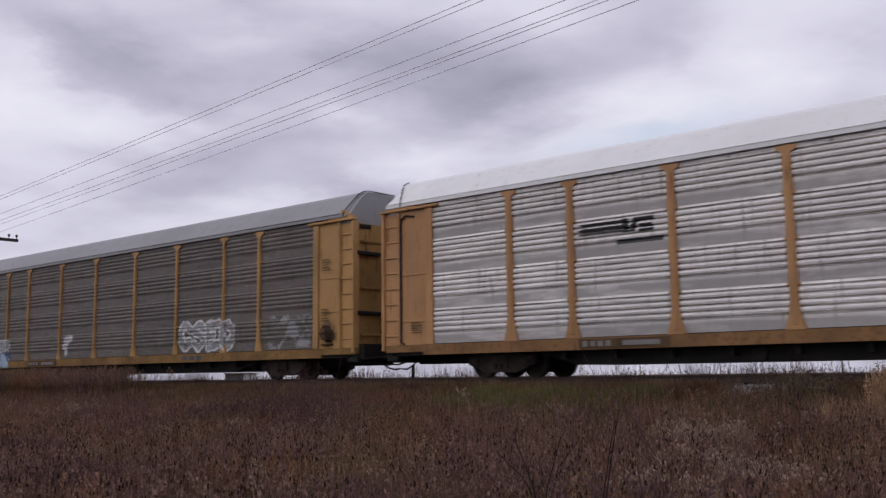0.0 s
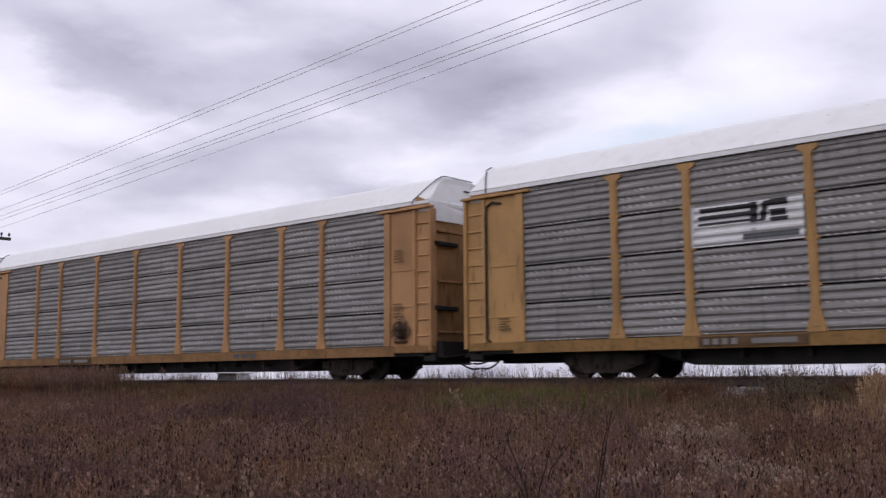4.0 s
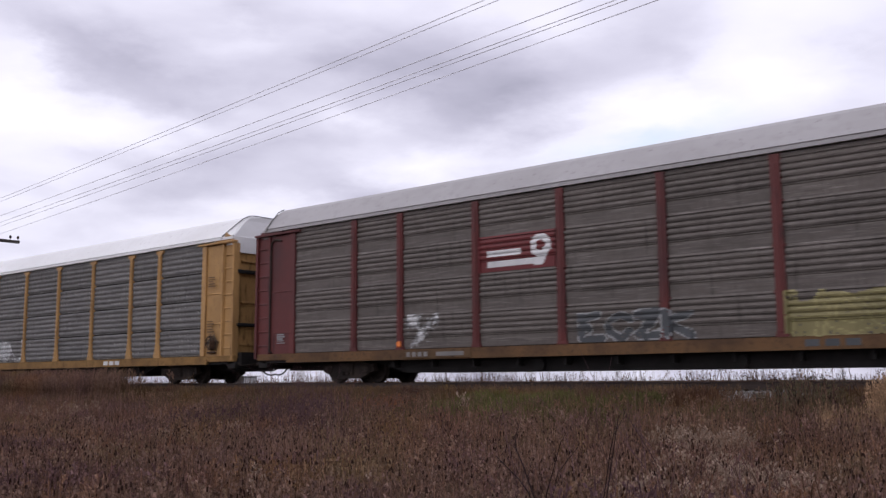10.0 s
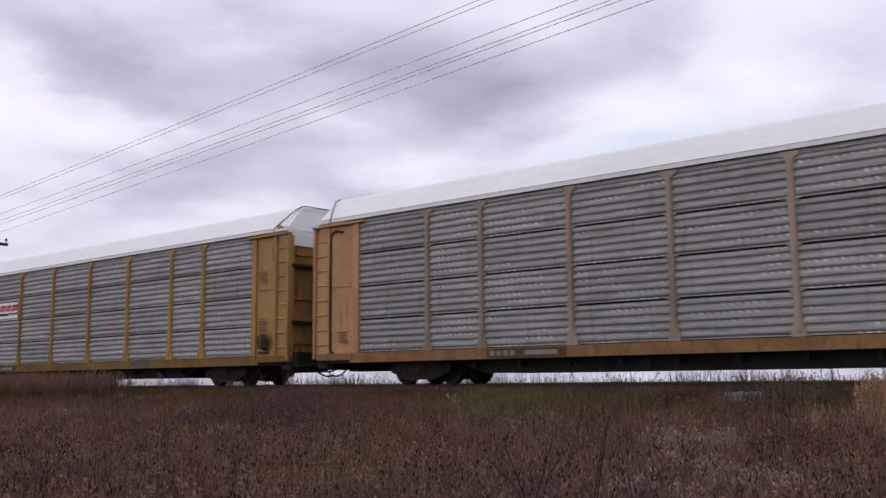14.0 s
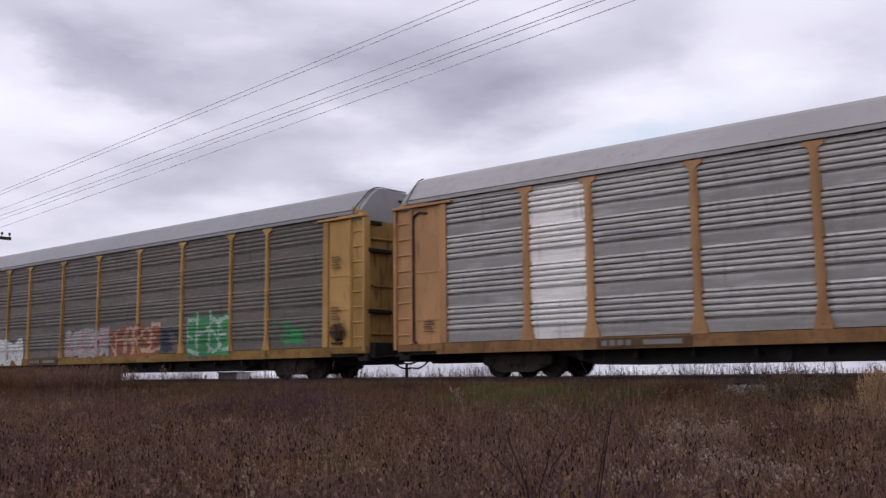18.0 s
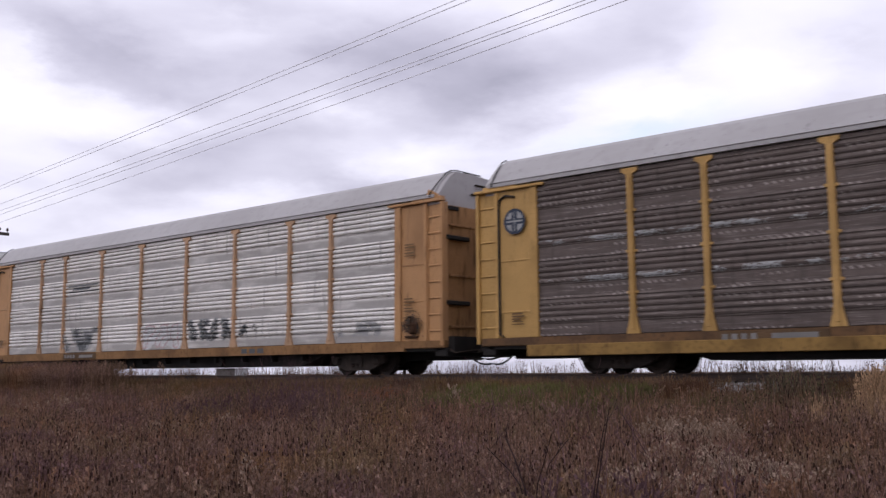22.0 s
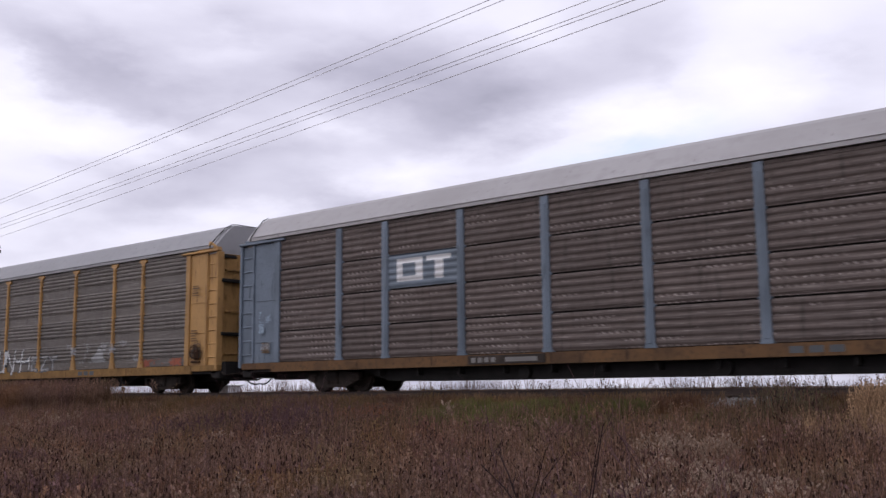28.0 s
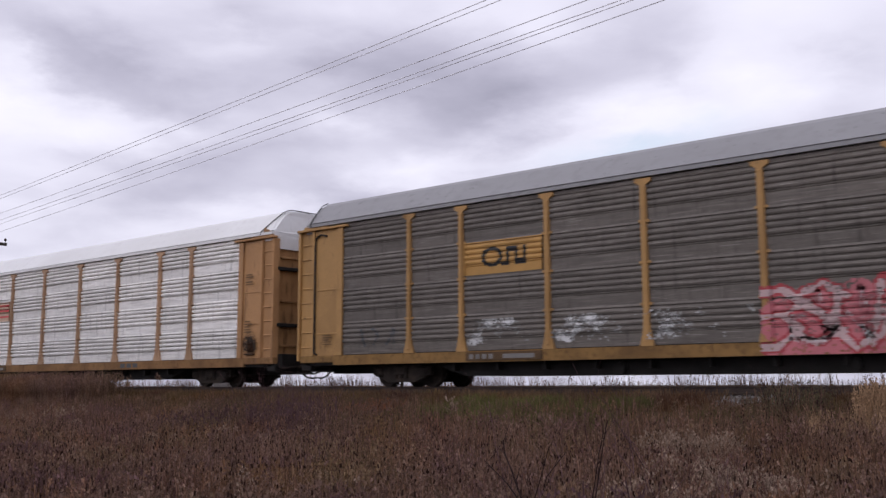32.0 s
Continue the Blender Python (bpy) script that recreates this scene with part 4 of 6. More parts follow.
BANDS = {"white": 0.9, "silver": 0.75, "drab": 0.12, "taupe": 0.12, "umber": 0.0}


def build_car(spec):
    """One covered auto rack; near side towards -y."""
    style, body = spec["style"], paint(spec["paint"])
    base, dirt, dashes = SHEETS[spec["sheet"]]
    sheet = sheet_metal("sheet_" + spec["sheet"], base, dirt, dashes, band=BANDS.get(spec["sheet"], 0.0)) if spec["sheet"] not in MATS else MATS[spec["sheet"]]
    MATS[spec["sheet"]] = sheet
    roof, sill = ROOFS[spec["roof"]], sill_paint(spec.get("sill", spec["paint"]))
    flared = spec.get("flared", "slim" if style == "D" else True)
    corner = paint(spec.get("corner", spec["paint"]))
    # darker mix for the end doors, shade between coupled cars included
    grimy_shaded = end_shade_paint(spec["paint"])
    car = new("railcar", None)
    tagged(car, spec["label"], "railcar", group="freight train")
    flip = pose(0, 0, 0, 0, 0, 180)
    part("underframe", shared("under", underframe_mesh), BLACK_STEEL, car)
    # added black box: blocks sight through the seams, its colour the unlit inside
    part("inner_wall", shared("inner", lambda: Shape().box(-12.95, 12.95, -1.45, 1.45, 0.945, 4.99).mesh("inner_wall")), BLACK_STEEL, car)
    rake = 0.42 if spec["roof"] == "white" else 0.10
    part("roof", shared(("roof", rake), lambda: roof_mesh(rake)), roof, car)
    for turn in (None, flip):
        part("side_sill", shared("sill", sill_mesh), sill, car, at=turn)
        for sx in (-1, 1):
            for nm, *bx in end_pieces(sx):
                part(nm, shared(tuple(bx), lambda: Shape().box(*bx, 0.008).mesh(nm)), corner if sx < 0 and nm in ("ladder_plate", "corner_post", "mullion") else body, car, at=turn)
            part("eave_plate", shared(("eave", sx), lambda: eave_plate_mesh(sx)), body, car, at=turn)
        part("top_rail", shared("toprail", lambda: Shape().box(-EDGE, EDGE, -1.545, -1.46, 4.875, 4.965, 0.006).mesh("top_rail")), sheet, car, at=turn)
        post = shared(("post", flared), lambda: post_mesh(flared))
        for x in XS[1:-1]:
            part("side_post", post, paint(spec["posts"]) if "posts" in spec else body, car, at=(turn or Matrix()) @ pose(x, 0, 0))
        for i, (a, b) in enumerate(zip(XS[:-1], XS[1:])):
            w = round(b - a, 2) - 0.02
            me = shared(("panel", style, w), lambda: panel_mesh(style, w))
            for r in range(4):
                mt = sheet
                if (i, r) in spec.get("patch", {}):
                    key = spec["patch"][(i, r)]
                    if key not in MATS:
                        MATS[key] = sheet_metal("sheet_" + key, *SHEETS[key])
                    mt = MATS[key]
                part("side_panel", me, mt, car, at=(turn or Matrix()) @ pose((a + b) / 2, 0, PANEL_Z + r * PANEL_H))
    for sx in (-1, 1):
        part("roof_end", shared(("rend", sx, rake), lambda: roof_end_mesh(sx, rake)), roof, car)
        if sx > 0:
            part("gusset", shared("gusset", lambda: bracket_mesh(sx)), body, car)
        part("edge_trim", shared(("redge", sx, rake), lambda: roof_edge_mesh(sx, rake)), BLACK_STEEL, car, "black rubber edge strip")
        bare = spec.get("bare_leaf") and sx > 0
        part("end_door", shared(("door", sx, 1), lambda: end_door_mesh(sx, 1)), BARE_LEAF if bare else grimy_shaded, car, "bare grey steel end door leaf" if bare else "end door under road grime, its paint darkened for the gap's shade")
        door = part("end_door", shared(("door", sx, -1), lambda: end_door_mesh(sx, -1)), grimy_shaded, car, "end door under road grime, its paint darkened for the gap's shade")
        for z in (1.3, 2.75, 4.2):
            part("door_rib", shared(("rib", sx), lambda: door_rib_mesh(sx)), grimy_shaded, door, at=pose(0, 0, z))
        for z in (1.95, 3.80):
            for dy in (0, 1.8):
                part("door_hinge", shared(("hinge", sx), lambda: hinge_mesh(sx)), BLACK_STEEL, door, at=pose(0, dy, z))
        lad = part("ladder", shared(("lad", sx), lambda: Shape().box(*sorted((sx * (12.965 if sx > 0 else 13.105), sx * (13.0 if sx > 0 else 13.14))), -1.565, -1.50, 0.95, 4.75, 0.008).mesh("ladder")), corner if sx < 0 else body, car)
        for k in range(8):
            part("rung", shared("rung", rung_mesh), corner if sx < 0 else body, lad, at=pose(12.97 if sx > 0 else -13.64, 0, 1.22 + 0.46 * k))
        truck = part("truck", shared("truck", truck_core_mesh), GRIMY_STEEL, car, at=pose(sx * 9.72, 0, 0))
        for sy in (-1, 1):
            part("side_frame", shared("sframe", side_frame_mesh), GRIMY_STEEL, truck, at=pose(0, sy * 1.02, 0, 0, 0, 0 if sy < 0 else 180))
        for ax in (-0.86, 0.86):
            part("axle", shared("axle", lambda: Shape().lathe_y([(-1.0, 0.075), (1.0, 0.075)], 0, 0, 10).mesh("axle")), GRIMY_STEEL, truck, at=pose(ax, 0, 0.42))
            for sy in (-1, 1):
                part("wheel", shared("wheel", wheel_mesh), GRIMY_STEEL, truck, at=pose(ax, sy * 0.72, 0.42, 0, 0, 0 if sy < 0 else 180))
        part("end_platform", shared(("plat", sx), lambda: platform_mesh(sx)), BLACK_STEEL, car)
        part("coupler", shared(("coup", sx), lambda: coupler_mesh(sx)), GRIMY_STEEL, car)
        part("air_hose", shared(("hose", sx), lambda: hose_mesh(sx, -0.35, 0.34)), BLACK_STEEL, car)
        part("air_hose", shared(("hose2", sx), lambda: hose_mesh(sx, -0.7, 0.2)), BLACK_STEEL, car)
        part("cut_lever", shared(("lever", sx), lambda: cut_lever_mesh(sx)), GRIMY_STEEL, car)
    part("brake_wheel", shared("brake", brake_wheel_mesh), RUSTY_STEEL, car, "dark rusty hand-brake wheel and gear")
    if spec.get("deep"):
        part("lower_sill", shared("lsill", lambda: Shape().box(-12.1, 12.1, -1.615, -1.50, 0.46, 0.75, 0.012).mesh("lower_sill")), sill_paint(spec["deep"]), car)
    for sx in (-1, 1):
        for dy, z in ((0.35, 5.55), (0.15, 5.25), (0.75, 4.9)):
            part("grab_iron", shared(("hbar", sx), lambda: Shape().box(*sorted((sx * 13.40, sx * 13.475)), -0.28, 0.28, -0.02, 0.02, 0.008).mesh("grab_iron")), GRIMY_STEEL, car, at=pose(0, dy, z))
        part("hood_latch", shared(("hlatch", sx), lambda: Shape().box(*sorted((sx * 13.40, sx * 13.50)), -1.40, -0.75, 4.66, 4.78, 0.015).mesh("hood_latch")), BLACK_STEEL, car)
    if spec["paint"] != "blue":
        part("conduit", shared("conduit", conduit_mesh), GRIMY_STEEL, car)
    if spec.get("reflector"):
        part("reflector", shared("refl", lambda: Shape().box(-7.15, -6.99, -1.64, -1.60, 1.02, 1.2, 0.03).mesh("reflector")), AMBER, car, "amber reflector")
    # number boards on the sill, their figures as plain bars
    a = spec.get("number", -6.9)
    bd = part("number_board", shared("nboard", lambda: Shape().box(0, 2.5, -1.606, -1.57, 0.69, 0.925, 0.005).mesh("number_board")), GRIMY_STEEL if spec["paint"] in ("lemon", "gold", "blue") else NUMBER_PLATE, car, at=pose(a, 0, 0))
    for x in (0.12, 0.34, 0.56, 0.78):
        part("number_bar", shared("nbar", lambda: Shape().box(0, 0.14, -1.611, -1.605, 0.74, 0.87).mesh("number_bar")), INK["dim"], bd, at=pose(x, 0, 0))
    part("number_bar", shared("nbar2", lambda: Shape().box(1.25, 2.25, -1.611, -1.605, 0.745, 0.86).mesh("number_bar")), INK["dim"], bd)
    for x in (0.0, 0.42, 0.84):
        part("sill_mark", shared("smark", lambda: Shape().box(0, 0.30, -1.594, -1.584, 0.73, 0.88).mesh("sill_mark")), INK["white"] if spec.get("mark") else INK["char"], car, at=pose(spec.get("mark", 4.7) + x, 0, 0))
    ink = "faded" if spec["paint"] not in ("maroon", "brown", "oxide") else "grey"
    fine_print = board(None, [("r", 0.08, 0.92 - 0.13 * (i % 3), 0.06 + i * 0.2, 0.15 + i * 0.2, ink) for i in range(5)])
    for x0, x1, z0, z1 in ((12.1, 12.6, 3.35, 3.75), (12.1, 12.55, 1.75, 2.2), (-12.6, -12.1, 1.25, 1.6)):
        skin("lettering", car, style, x0, x1, z0, z1, fine_print, "small unreadable stencilled lines")
    skin("oil_stain", car, style, 12.0, 12.85, 0.98, 1.85, stain(spec["k"] + 40, "grime"), "dark oily stain round the hand brake")
    for kind, x0, x1, z0, z1, painter, label in spec.get("coats", ()):
        skin(kind, car, style, x0, x1, z0, z1, painter, label)
    return car


def bay(i):
    return XS[i] + 0.12, XS[i + 1] - 0.12


RED_CURL = [("r", 0.10, 0.55, 0.42, 0.58, "white"), ("r", 0.10, 0.80, 0.14, 0.28, "white"), ("o", 0.80, 0.60, 0.13, 0.32, 0.45, "white"), ("s", 0.72, 0.82, 0.10, 0.55, 0.25, "white")]
RED_CURL_BIG = [("r", 0.20, 0.56, 0.50, 0.60, "white"), ("r", 0.20, 0.62, 0.34, 0.44, "white"), ("o", 0.72, 0.56, 0.10, 0.36, 0.42, "white"), ("r", 0.58, 0.84, 0.18, 0.32, "white"), ("r", 0.78, 0.84, 0.18, 0.6, "white")]
CN_MARK = [("o", 0.36, 0.5, 0.14, 0.30, 0.64, "black"), ("r", 0.47, 0.56, 0.22, 0.34, "black"), ("r", 0.54, 0.785, 0.22, 0.78, "black"), ("r", 0.575, 0.645, 0.22, 0.62, "plate"), ("r", 0.68, 0.75, 0.38, 0.78, "plate")]
EMBLEM = [("o", 0.5, 0.5, 0.46, 0.46, 0.0, "grey"), ("o", 0.5, 0.5, 0.46, 0.46, 0.80, "navy"), ("r", 0.40, 0.60, 0.12, 0.88, "navy"), ("r", 0.12, 0.88, 0.40, 0.60, "navy"), ("r", 0.48, 0.53, 0.16, 0.84, "grey"), ("r", 0.16, 0.84, 0.48, 0.53, "grey")]
STRIPES_NS = [("s", 0.06, 0.52, 0.80, 0.90, 0.2, "black"), ("s", 0.05, 0.54, 0.64, 0.74, 0.2, "black"), ("s", 0.04, 0.56, 0.48, 0.58, 0.2, "black"), ("r", 0.52, 0.60, 0.46, 0.92, "black"), ("s", 0.60, 0.66, 0.46, 0.92, 0.1, "black"), ("r", 0.70, 0.86, 0.80, 0.94, "black"), ("r", 0.70, 0.84, 0.58, 0.70, "black"), ("r", 0.70, 0.86, 0.44, 0.54, "black"), ("r", 0.45, 0.94, 0.08, 0.22, "char")]
RED_SIGN = [("s", 0.10, 0.26, 0.55, 0.82, 0.2, "signred"), ("s", 0.30, 0.46, 0.55, 0.82, 0.2, "signred"), ("s", 0.50, 0.66, 0.55, 0.82, 0.2, "signred"), ("s", 0.70, 0.92, 0.55, 0.82, 0.2, "signred"), ("r", 0.06, 0.95, 0.64, 0.70, "signred"), ("r", 0.02, 0.62, 0.28, 0.40, "black"), ("r", 0.62, 0.95, 0.34, 0.40, "black")]
GT_MARK = [("r", 0.16, 0.50, 0.18, 0.84, "white"), ("r", 0.24, 0.42, 0.31, 0.71, "gtblue"), ("r", 0.56, 0.88, 0.70, 0.84, "white"), ("r", 0.66, 0.78, 0.18, 0.84, "white")]
WORDS = [("r", 0.05 + i * 0.045, 0.085 + i * 0.045, 0.32, 0.62 + (0.10 if i == 0 else 0), "white") for i in range(8)] + [("r", 0.57 + i * 0.045, 0.605 + i * 0.045, 0.32, 0.62 + (0.10 if i == 0 else 0), "white") for i in range(7)]
CSX_MARK = [("o", 0.28, 0.62, 0.10, 0.27, 0.42, "char"), ("r", 0.415, 0.585, 0.36, 0.88, "char"), ("r", 0.46, 0.54, 0.69, 0.75, "yellow"), ("r", 0.46, 0.54, 0.49, 0.55, "yellow"), ("r", 0.62, 0.80, 0.36, 0.88, "char"), ("r", 0.685, 0.735, 0.70, 0.88, "yellow"), ("r", 0.685, 0.735, 0.36, 0.54, "yellow"), ("r", 0.18, 0.80, 0.14, 0.24, "char")]
G, S = "graffiti", "logo_board"


def emblem(sx):
    a, b = sorted((sx * 12.05, sx * 12.8))
    return ("emblem", a, b, 3.62, 4.37, board(None, EMBLEM), "round blue and white railway emblem")


# one entry a car, from the last in the train to the first: its place in the string, its look and what is painted on it
CARS = [
    dict(k=8, style="A", sheet="white", paint="tan", roof="white", label="auto rack with bright white ribbed sides and tan posts",
         coats=[(S, *bay(2), 3.15, 3.85, board(None, STRIPES_NS), "black striped company mark")]),
    dict(k=7, style="D", sheet="drab", paint="ochre", roof="grey", label="weathered grey-brown auto rack with ochre posts and white tags",
         coats=[emblem(-1), (G, -11.6, -8.7, 0.66, 1.36, smear(15, "blue", "sky", 0.85), "faded blue sprayed block"), (G, -11.6, -8.7, 1.34, 1.92, letters(11, "grey", "white", "grey", 0.8, 1.2), "pale scalloped sprayed tops"), (G, -4.0, -3.1, 1.05, 1.95, letters(12, "white", "grey"), "white sprayed tag"),
                (G, 4.4, 7.7, 0.98, 2.15, glyphs("cseo", "grey", "white", None, 1.2, 1.7, 13), "white outlined tag"), (G, 9.5, 11.6, 1.0, 2.1, smear(14, "grey", None, 0.35), "faded grey tag")]),
    dict(k=6, style="B", sheet="brown", paint="yellow", roof="grey", corner="oxide", label="dirty brown auto rack with yellow posts, red and orange tags",
         coats=[("emblem", -12.75, -12.2, 3.2, 3.75, board(None, [("o", 0.5, 0.5, 0.46, 0.46, 0.6, "char")]), "small round company mark"), (G, 6.8, 10.5, 0.68, 2.2, glyphs("mkaes", "white", "red", None, 1.0, 1.5, 21, 0.16, 0.1, 0.55), "red and white sprayed letters"),
                (G, -4.1, 1.4, 0.66, 1.95, glyphs("zlulkt", "white", "char", "rust", 0.7, 1.5, 22, 0.14, 0.35, 0.42), "rust and white sprayed letters"), (G, -11.8, -8.9, 0.66, 1.95, glyphs("cthl", "grey", "teal", "navy", 0.55, 1.4, 23, 0.08, 0, 0.48), "dark blue sprayed letters")]),
    dict(k=5, bare_leaf=True, style="E", sheet="light", paint="ochre", roof="white", label="light grey auto rack with ochre posts and a white company board",
         coats=[(S, *bay(2), 2.95, 3.93, board("white", STRIPES_NS), "white board with black striped company mark")]),
    dict(k=4, style="E", sheet="light", paint="tan", roof="white", label="plain light grey auto rack with tan-orange posts"),
    dict(k=3, style="B", sheet="slate", paint="mustard", roof="white", label="slate grey auto rack with a long band of scuffed tags",
         coats=[("shield_board", XS[1] - 0.12, XS[2] + 0.12, 3.1, 4.9, shield("plate"), "yellow board with a striped shield"),
                (G, -9.2, -3.6, 0.66, 1.95, glyphs("rohesn", "grey", "char", None, 0.55, 1.9, 31, 0.3, 0.1, 0.5), "grey and black sprayed letters"), (G, -4.4, 7.2, 0.66, 1.95, glyphs("suadwklorteb", "grey", "char", None, 0.55, 1.9, 32, 0.3, 0.1, 0.5), "grey and black sprayed letters"),
                (G, -9.0, 8.4, 0.97, 1.95, smear(33, "dim", "rose", 0.3), "grey scuffed paint"), (G, -9.0, 6.9, 0.665, 0.945, smear(36, "char", "dim", 0.9), "dark paint carried over the sill"), (G, -6.0, 6.0, 1.0, 1.9, smear(35, "white", None, 0.08), "white scuffed paint")]),
    dict(k=2, bare_leaf=True, style="E", sheet="bright", paint="oxide", roof="white", sill="darksill", flared=False, label="bright white auto rack with dark red posts and name band",
         coats=[("name_board", 1.34, 7.17, 3.95, 4.92, board("maroon", WORDS), "dark red name band with white letter bars")]),
    dict(k=1, style="B", sheet="grey", paint="lemon", roof="grey", reflector=True, label="grey auto rack with pale yellow posts and a yellow company board",
         coats=[(S, *bay(2), 2.98, 3.93, board("yellow", CSX_MARK), "yellow board with dark company mark"), ("notice", 12.1, 12.7, 3.2, 3.5, board("yellow", [("r", 0.1, 0.9, 0.2, 0.35, "char"), ("r", 0.1, 0.9, 0.6, 0.75, "char")]), "yellow notice plate"),
                ("notice", -12.65, -12.05, 3.3, 4.1, board("yellow", [("r", 0.1, 0.9, 0.15, 0.25, "olive"), ("r", 0.1, 0.9, 0.45, 0.55, "olive"), ("r", 0.1, 0.9, 0.75, 0.85, "olive")]), "yellow notice plate")]),
    dict(k=0, style="D", sheet="taupe", paint="maroon", roof="pale", sill="rustsill", flared=False, reflector=True, label="grey-brown auto rack with maroon posts and company boards",
         coats=[(S, *bay(3), 2.95, 3.93, board("maroon", RED_CURL), "maroon board with white company mark"), (S, 9.12, 11.75, 2.95, 3.93, board("maroon", RED_CURL_BIG), "maroon board with white company mark"),
                (G, 9.2, 12.0, 1.0, 1.95, glyphs("bece", "char", "grey", None, 1.3, 1.5, 41, 0.1), "dark sprayed letters with pale outlines"), (G, 4.3, 7.7, 0.9, 1.95, glyphs("hosu", "gilt", "olive", "gilt", 1.0, 1.35, 42, 0.05), "olive yellow sprayed letters"),
                (G, -1.0, 2.2, 0.98, 1.75, glyphs("eczk", "char", "grey", None, 1.5, 1.4, 43, 0.05), "dark sprayed letters"), (G, -6.9, -5.6, 0.98, 1.95, smear(44, "grey", "white", 0.4), "pale scuffed tag"), ("lettering", 12.2, 12.8, 1.85, 2.0, board(None, [("r", 0, 1, 0, 1, "white")]), "white letter bar"),
                ("lettering", 12.15, 12.75, 1.0, 1.75, smear(45, "grey", "white", 0.5), "white scuffed lettering")]),
    dict(k=-1, style="B", sheet="slate", paint="ochre", roof="white", label="blue-grey auto rack with ochre posts and faded tags", mark=5.3,
         coats=[(G, -11.6, -6.9, 0.97, 1.7, smear(51, "rose", "salmon", 0.4), "faded pink tag"), (G, -7.0, -4.4, 0.97, 1.85, smear(52, "white", "grey", 0.55), "faded white tag"), (G, -4.2, -1.5, 0.97, 1.95, smear(53, "white", "grey", 0.5), "white scuffed tag"),
                (S, *bay(2), 3.0, 3.9, smear(54, "char", None, 0.25), "worn dark company mark")]),
    dict(k=-2, style="B", sheet="dark", paint="ochre", roof="white", reflector=False, label="dark grey auto rack with ochre posts and a shield board", mark=4.6,
         coats=[("shield_board", XS[1] - 0.12, XS[2] + 0.12, 3.05, 4.9, shield("plate"), "yellow board with a striped shield")]),
    dict(k=-3, posts="washed", flared="slim", style="E", sheet="zinc", paint="tan", roof="white", label="light grey auto rack with tan-orange posts and plain sides"),
    dict(k=-4, style="E", sheet="zinc", paint="mustard", roof="white", label="light grey auto rack with a red and white company board",
         coats=[(S, *bay(2), 2.95, 3.75, board("white", RED_SIGN), "white board with red and black company mark")]),
    dict(k=-5, bare_leaf=True, style="E", sheet="zinc", paint="tan", roof="white", label="light grey auto rack with large white and black tags",
         coats=[(S, *bay(2), 2.98, 3.93, board("plate", CN_MARK), "orange board with black outline mark"), (G, 0.6, 7.3, 0.68, 2.35, glyphs("dub", "cream", "wine", "sky", 1.75, 1.35, 61, 0.05), "large white, red and pale blue letters"),
                (G, -5.6, -0.4, 0.66, 1.95, glyphs("kasc", "black", "white", None, 0.9, 1.6, 62, 0.12, 0.0, 0.46), "black and white sprayed letters"), (G, 7.0, 8.8, 0.68, 1.9, smear(63, "sky", "white", 0.6), "pale blue overspray"), (G, -11.5, -7.4, 1.0, 1.8, smear(64, "char", None, 0.22), "thin black tag"),
                (G, -12.7, -12.1, 1.6, 4.4, scribble(65, "char"), "thin dark scribble")]),
    dict(k=-6, style="A", sheet="silver", paint="tan", roof="pale", label="silver auto rack with tan posts and two white bays",
         patch={(i, r): "bright" for i in (1, 7) for r in range(4)}, coats=[(S, *bay(2), 3.3, 3.6, board(None, [("r", 0.1, 0.5, 0.5, 0.7, "grey"), ("r", 0.05, 0.9, 0.2, 0.3, "grey")]), "worn company mark")]),
    dict(k=-7, style="D", sheet="drab", paint="yellow", roof="grey", label="grey-brown auto rack with a row of coloured tags",
         coats=[emblem(-1), (G, -11.6, -7.5, 0.68, 1.85, letters(71, "white", "white", "white", 0.4, 1.2), "white block letters"), (G, -4.0, -0.5, 0.9, 2.1, letters(72, "rose", "grey", "grey", 0.8, 0.9, 0.3), "pale pink sprayed letters"),
                (G, -0.6, 2.9, 0.85, 2.2, glyphs("kharse", "salmon", "rust", "rust", 0.55, 1.5, 73, 0.25, 0.1, 0.6), "orange sprayed letters"), (G, 2.9, 4.2, 1.0, 1.9, smear(74, "navy", None, 0.6), "dark blue overspray"),
                (G, 4.6, 7.1, 0.75, 2.4, glyphs("ehse", "mint", "green", "green", 0.5, 1.5, 75, 0.1, 0.0, 0.6), "green sprayed letters"), (G, 9.3, 10.9, 1.1, 1.9, smear(76, "green", None, 0.4), "green overspray")]),
    dict(k=-8, style="B", sheet="slate", paint="brown", roof="pale", sill="ochre", flared=False, label="grey auto rack with purple-brown posts and thin tags",
         coats=[(G, -11.4, -4.5, 0.97, 1.75, letters(81, "grey", "char", None, 0.9, 0.35), "thin dark tag"), (G, -9.0, 11.5, 1.0, 4.6, scuffs(82, "dim", 0.20), "rows of pale scuffs along the ribs"), (G, -6.0, 11.5, 1.0, 1.9, scuffs(86, "grey", 0.28), "rows of pale scuffs along the ribs"), (S, *bay(2), 2.9, 3.6, smear(83, "char", None, 0.25), "worn dark company mark"),
                (G, -12.75, -12.1, 1.5, 4.4, scribble(84, "rose"), "thin pale scribble"), ("lettering", 12.1, 12.75, 2.4, 2.55, board(None, [("r", 0, 1, 0, 1, "plate")]), "orange letter bar"), ("lettering", 12.1, 12.75, 2.75, 3.4, smear(85, "grey", "white", 0.4), "white worn lettering")]),
    dict(k=-9, bare_leaf=True, deep="yellow", sill="rustsill", style="D", sheet="umber", paint="yellow", roof="pale", label="dark brown auto rack with yellow posts and round emblems", mark=4.7,
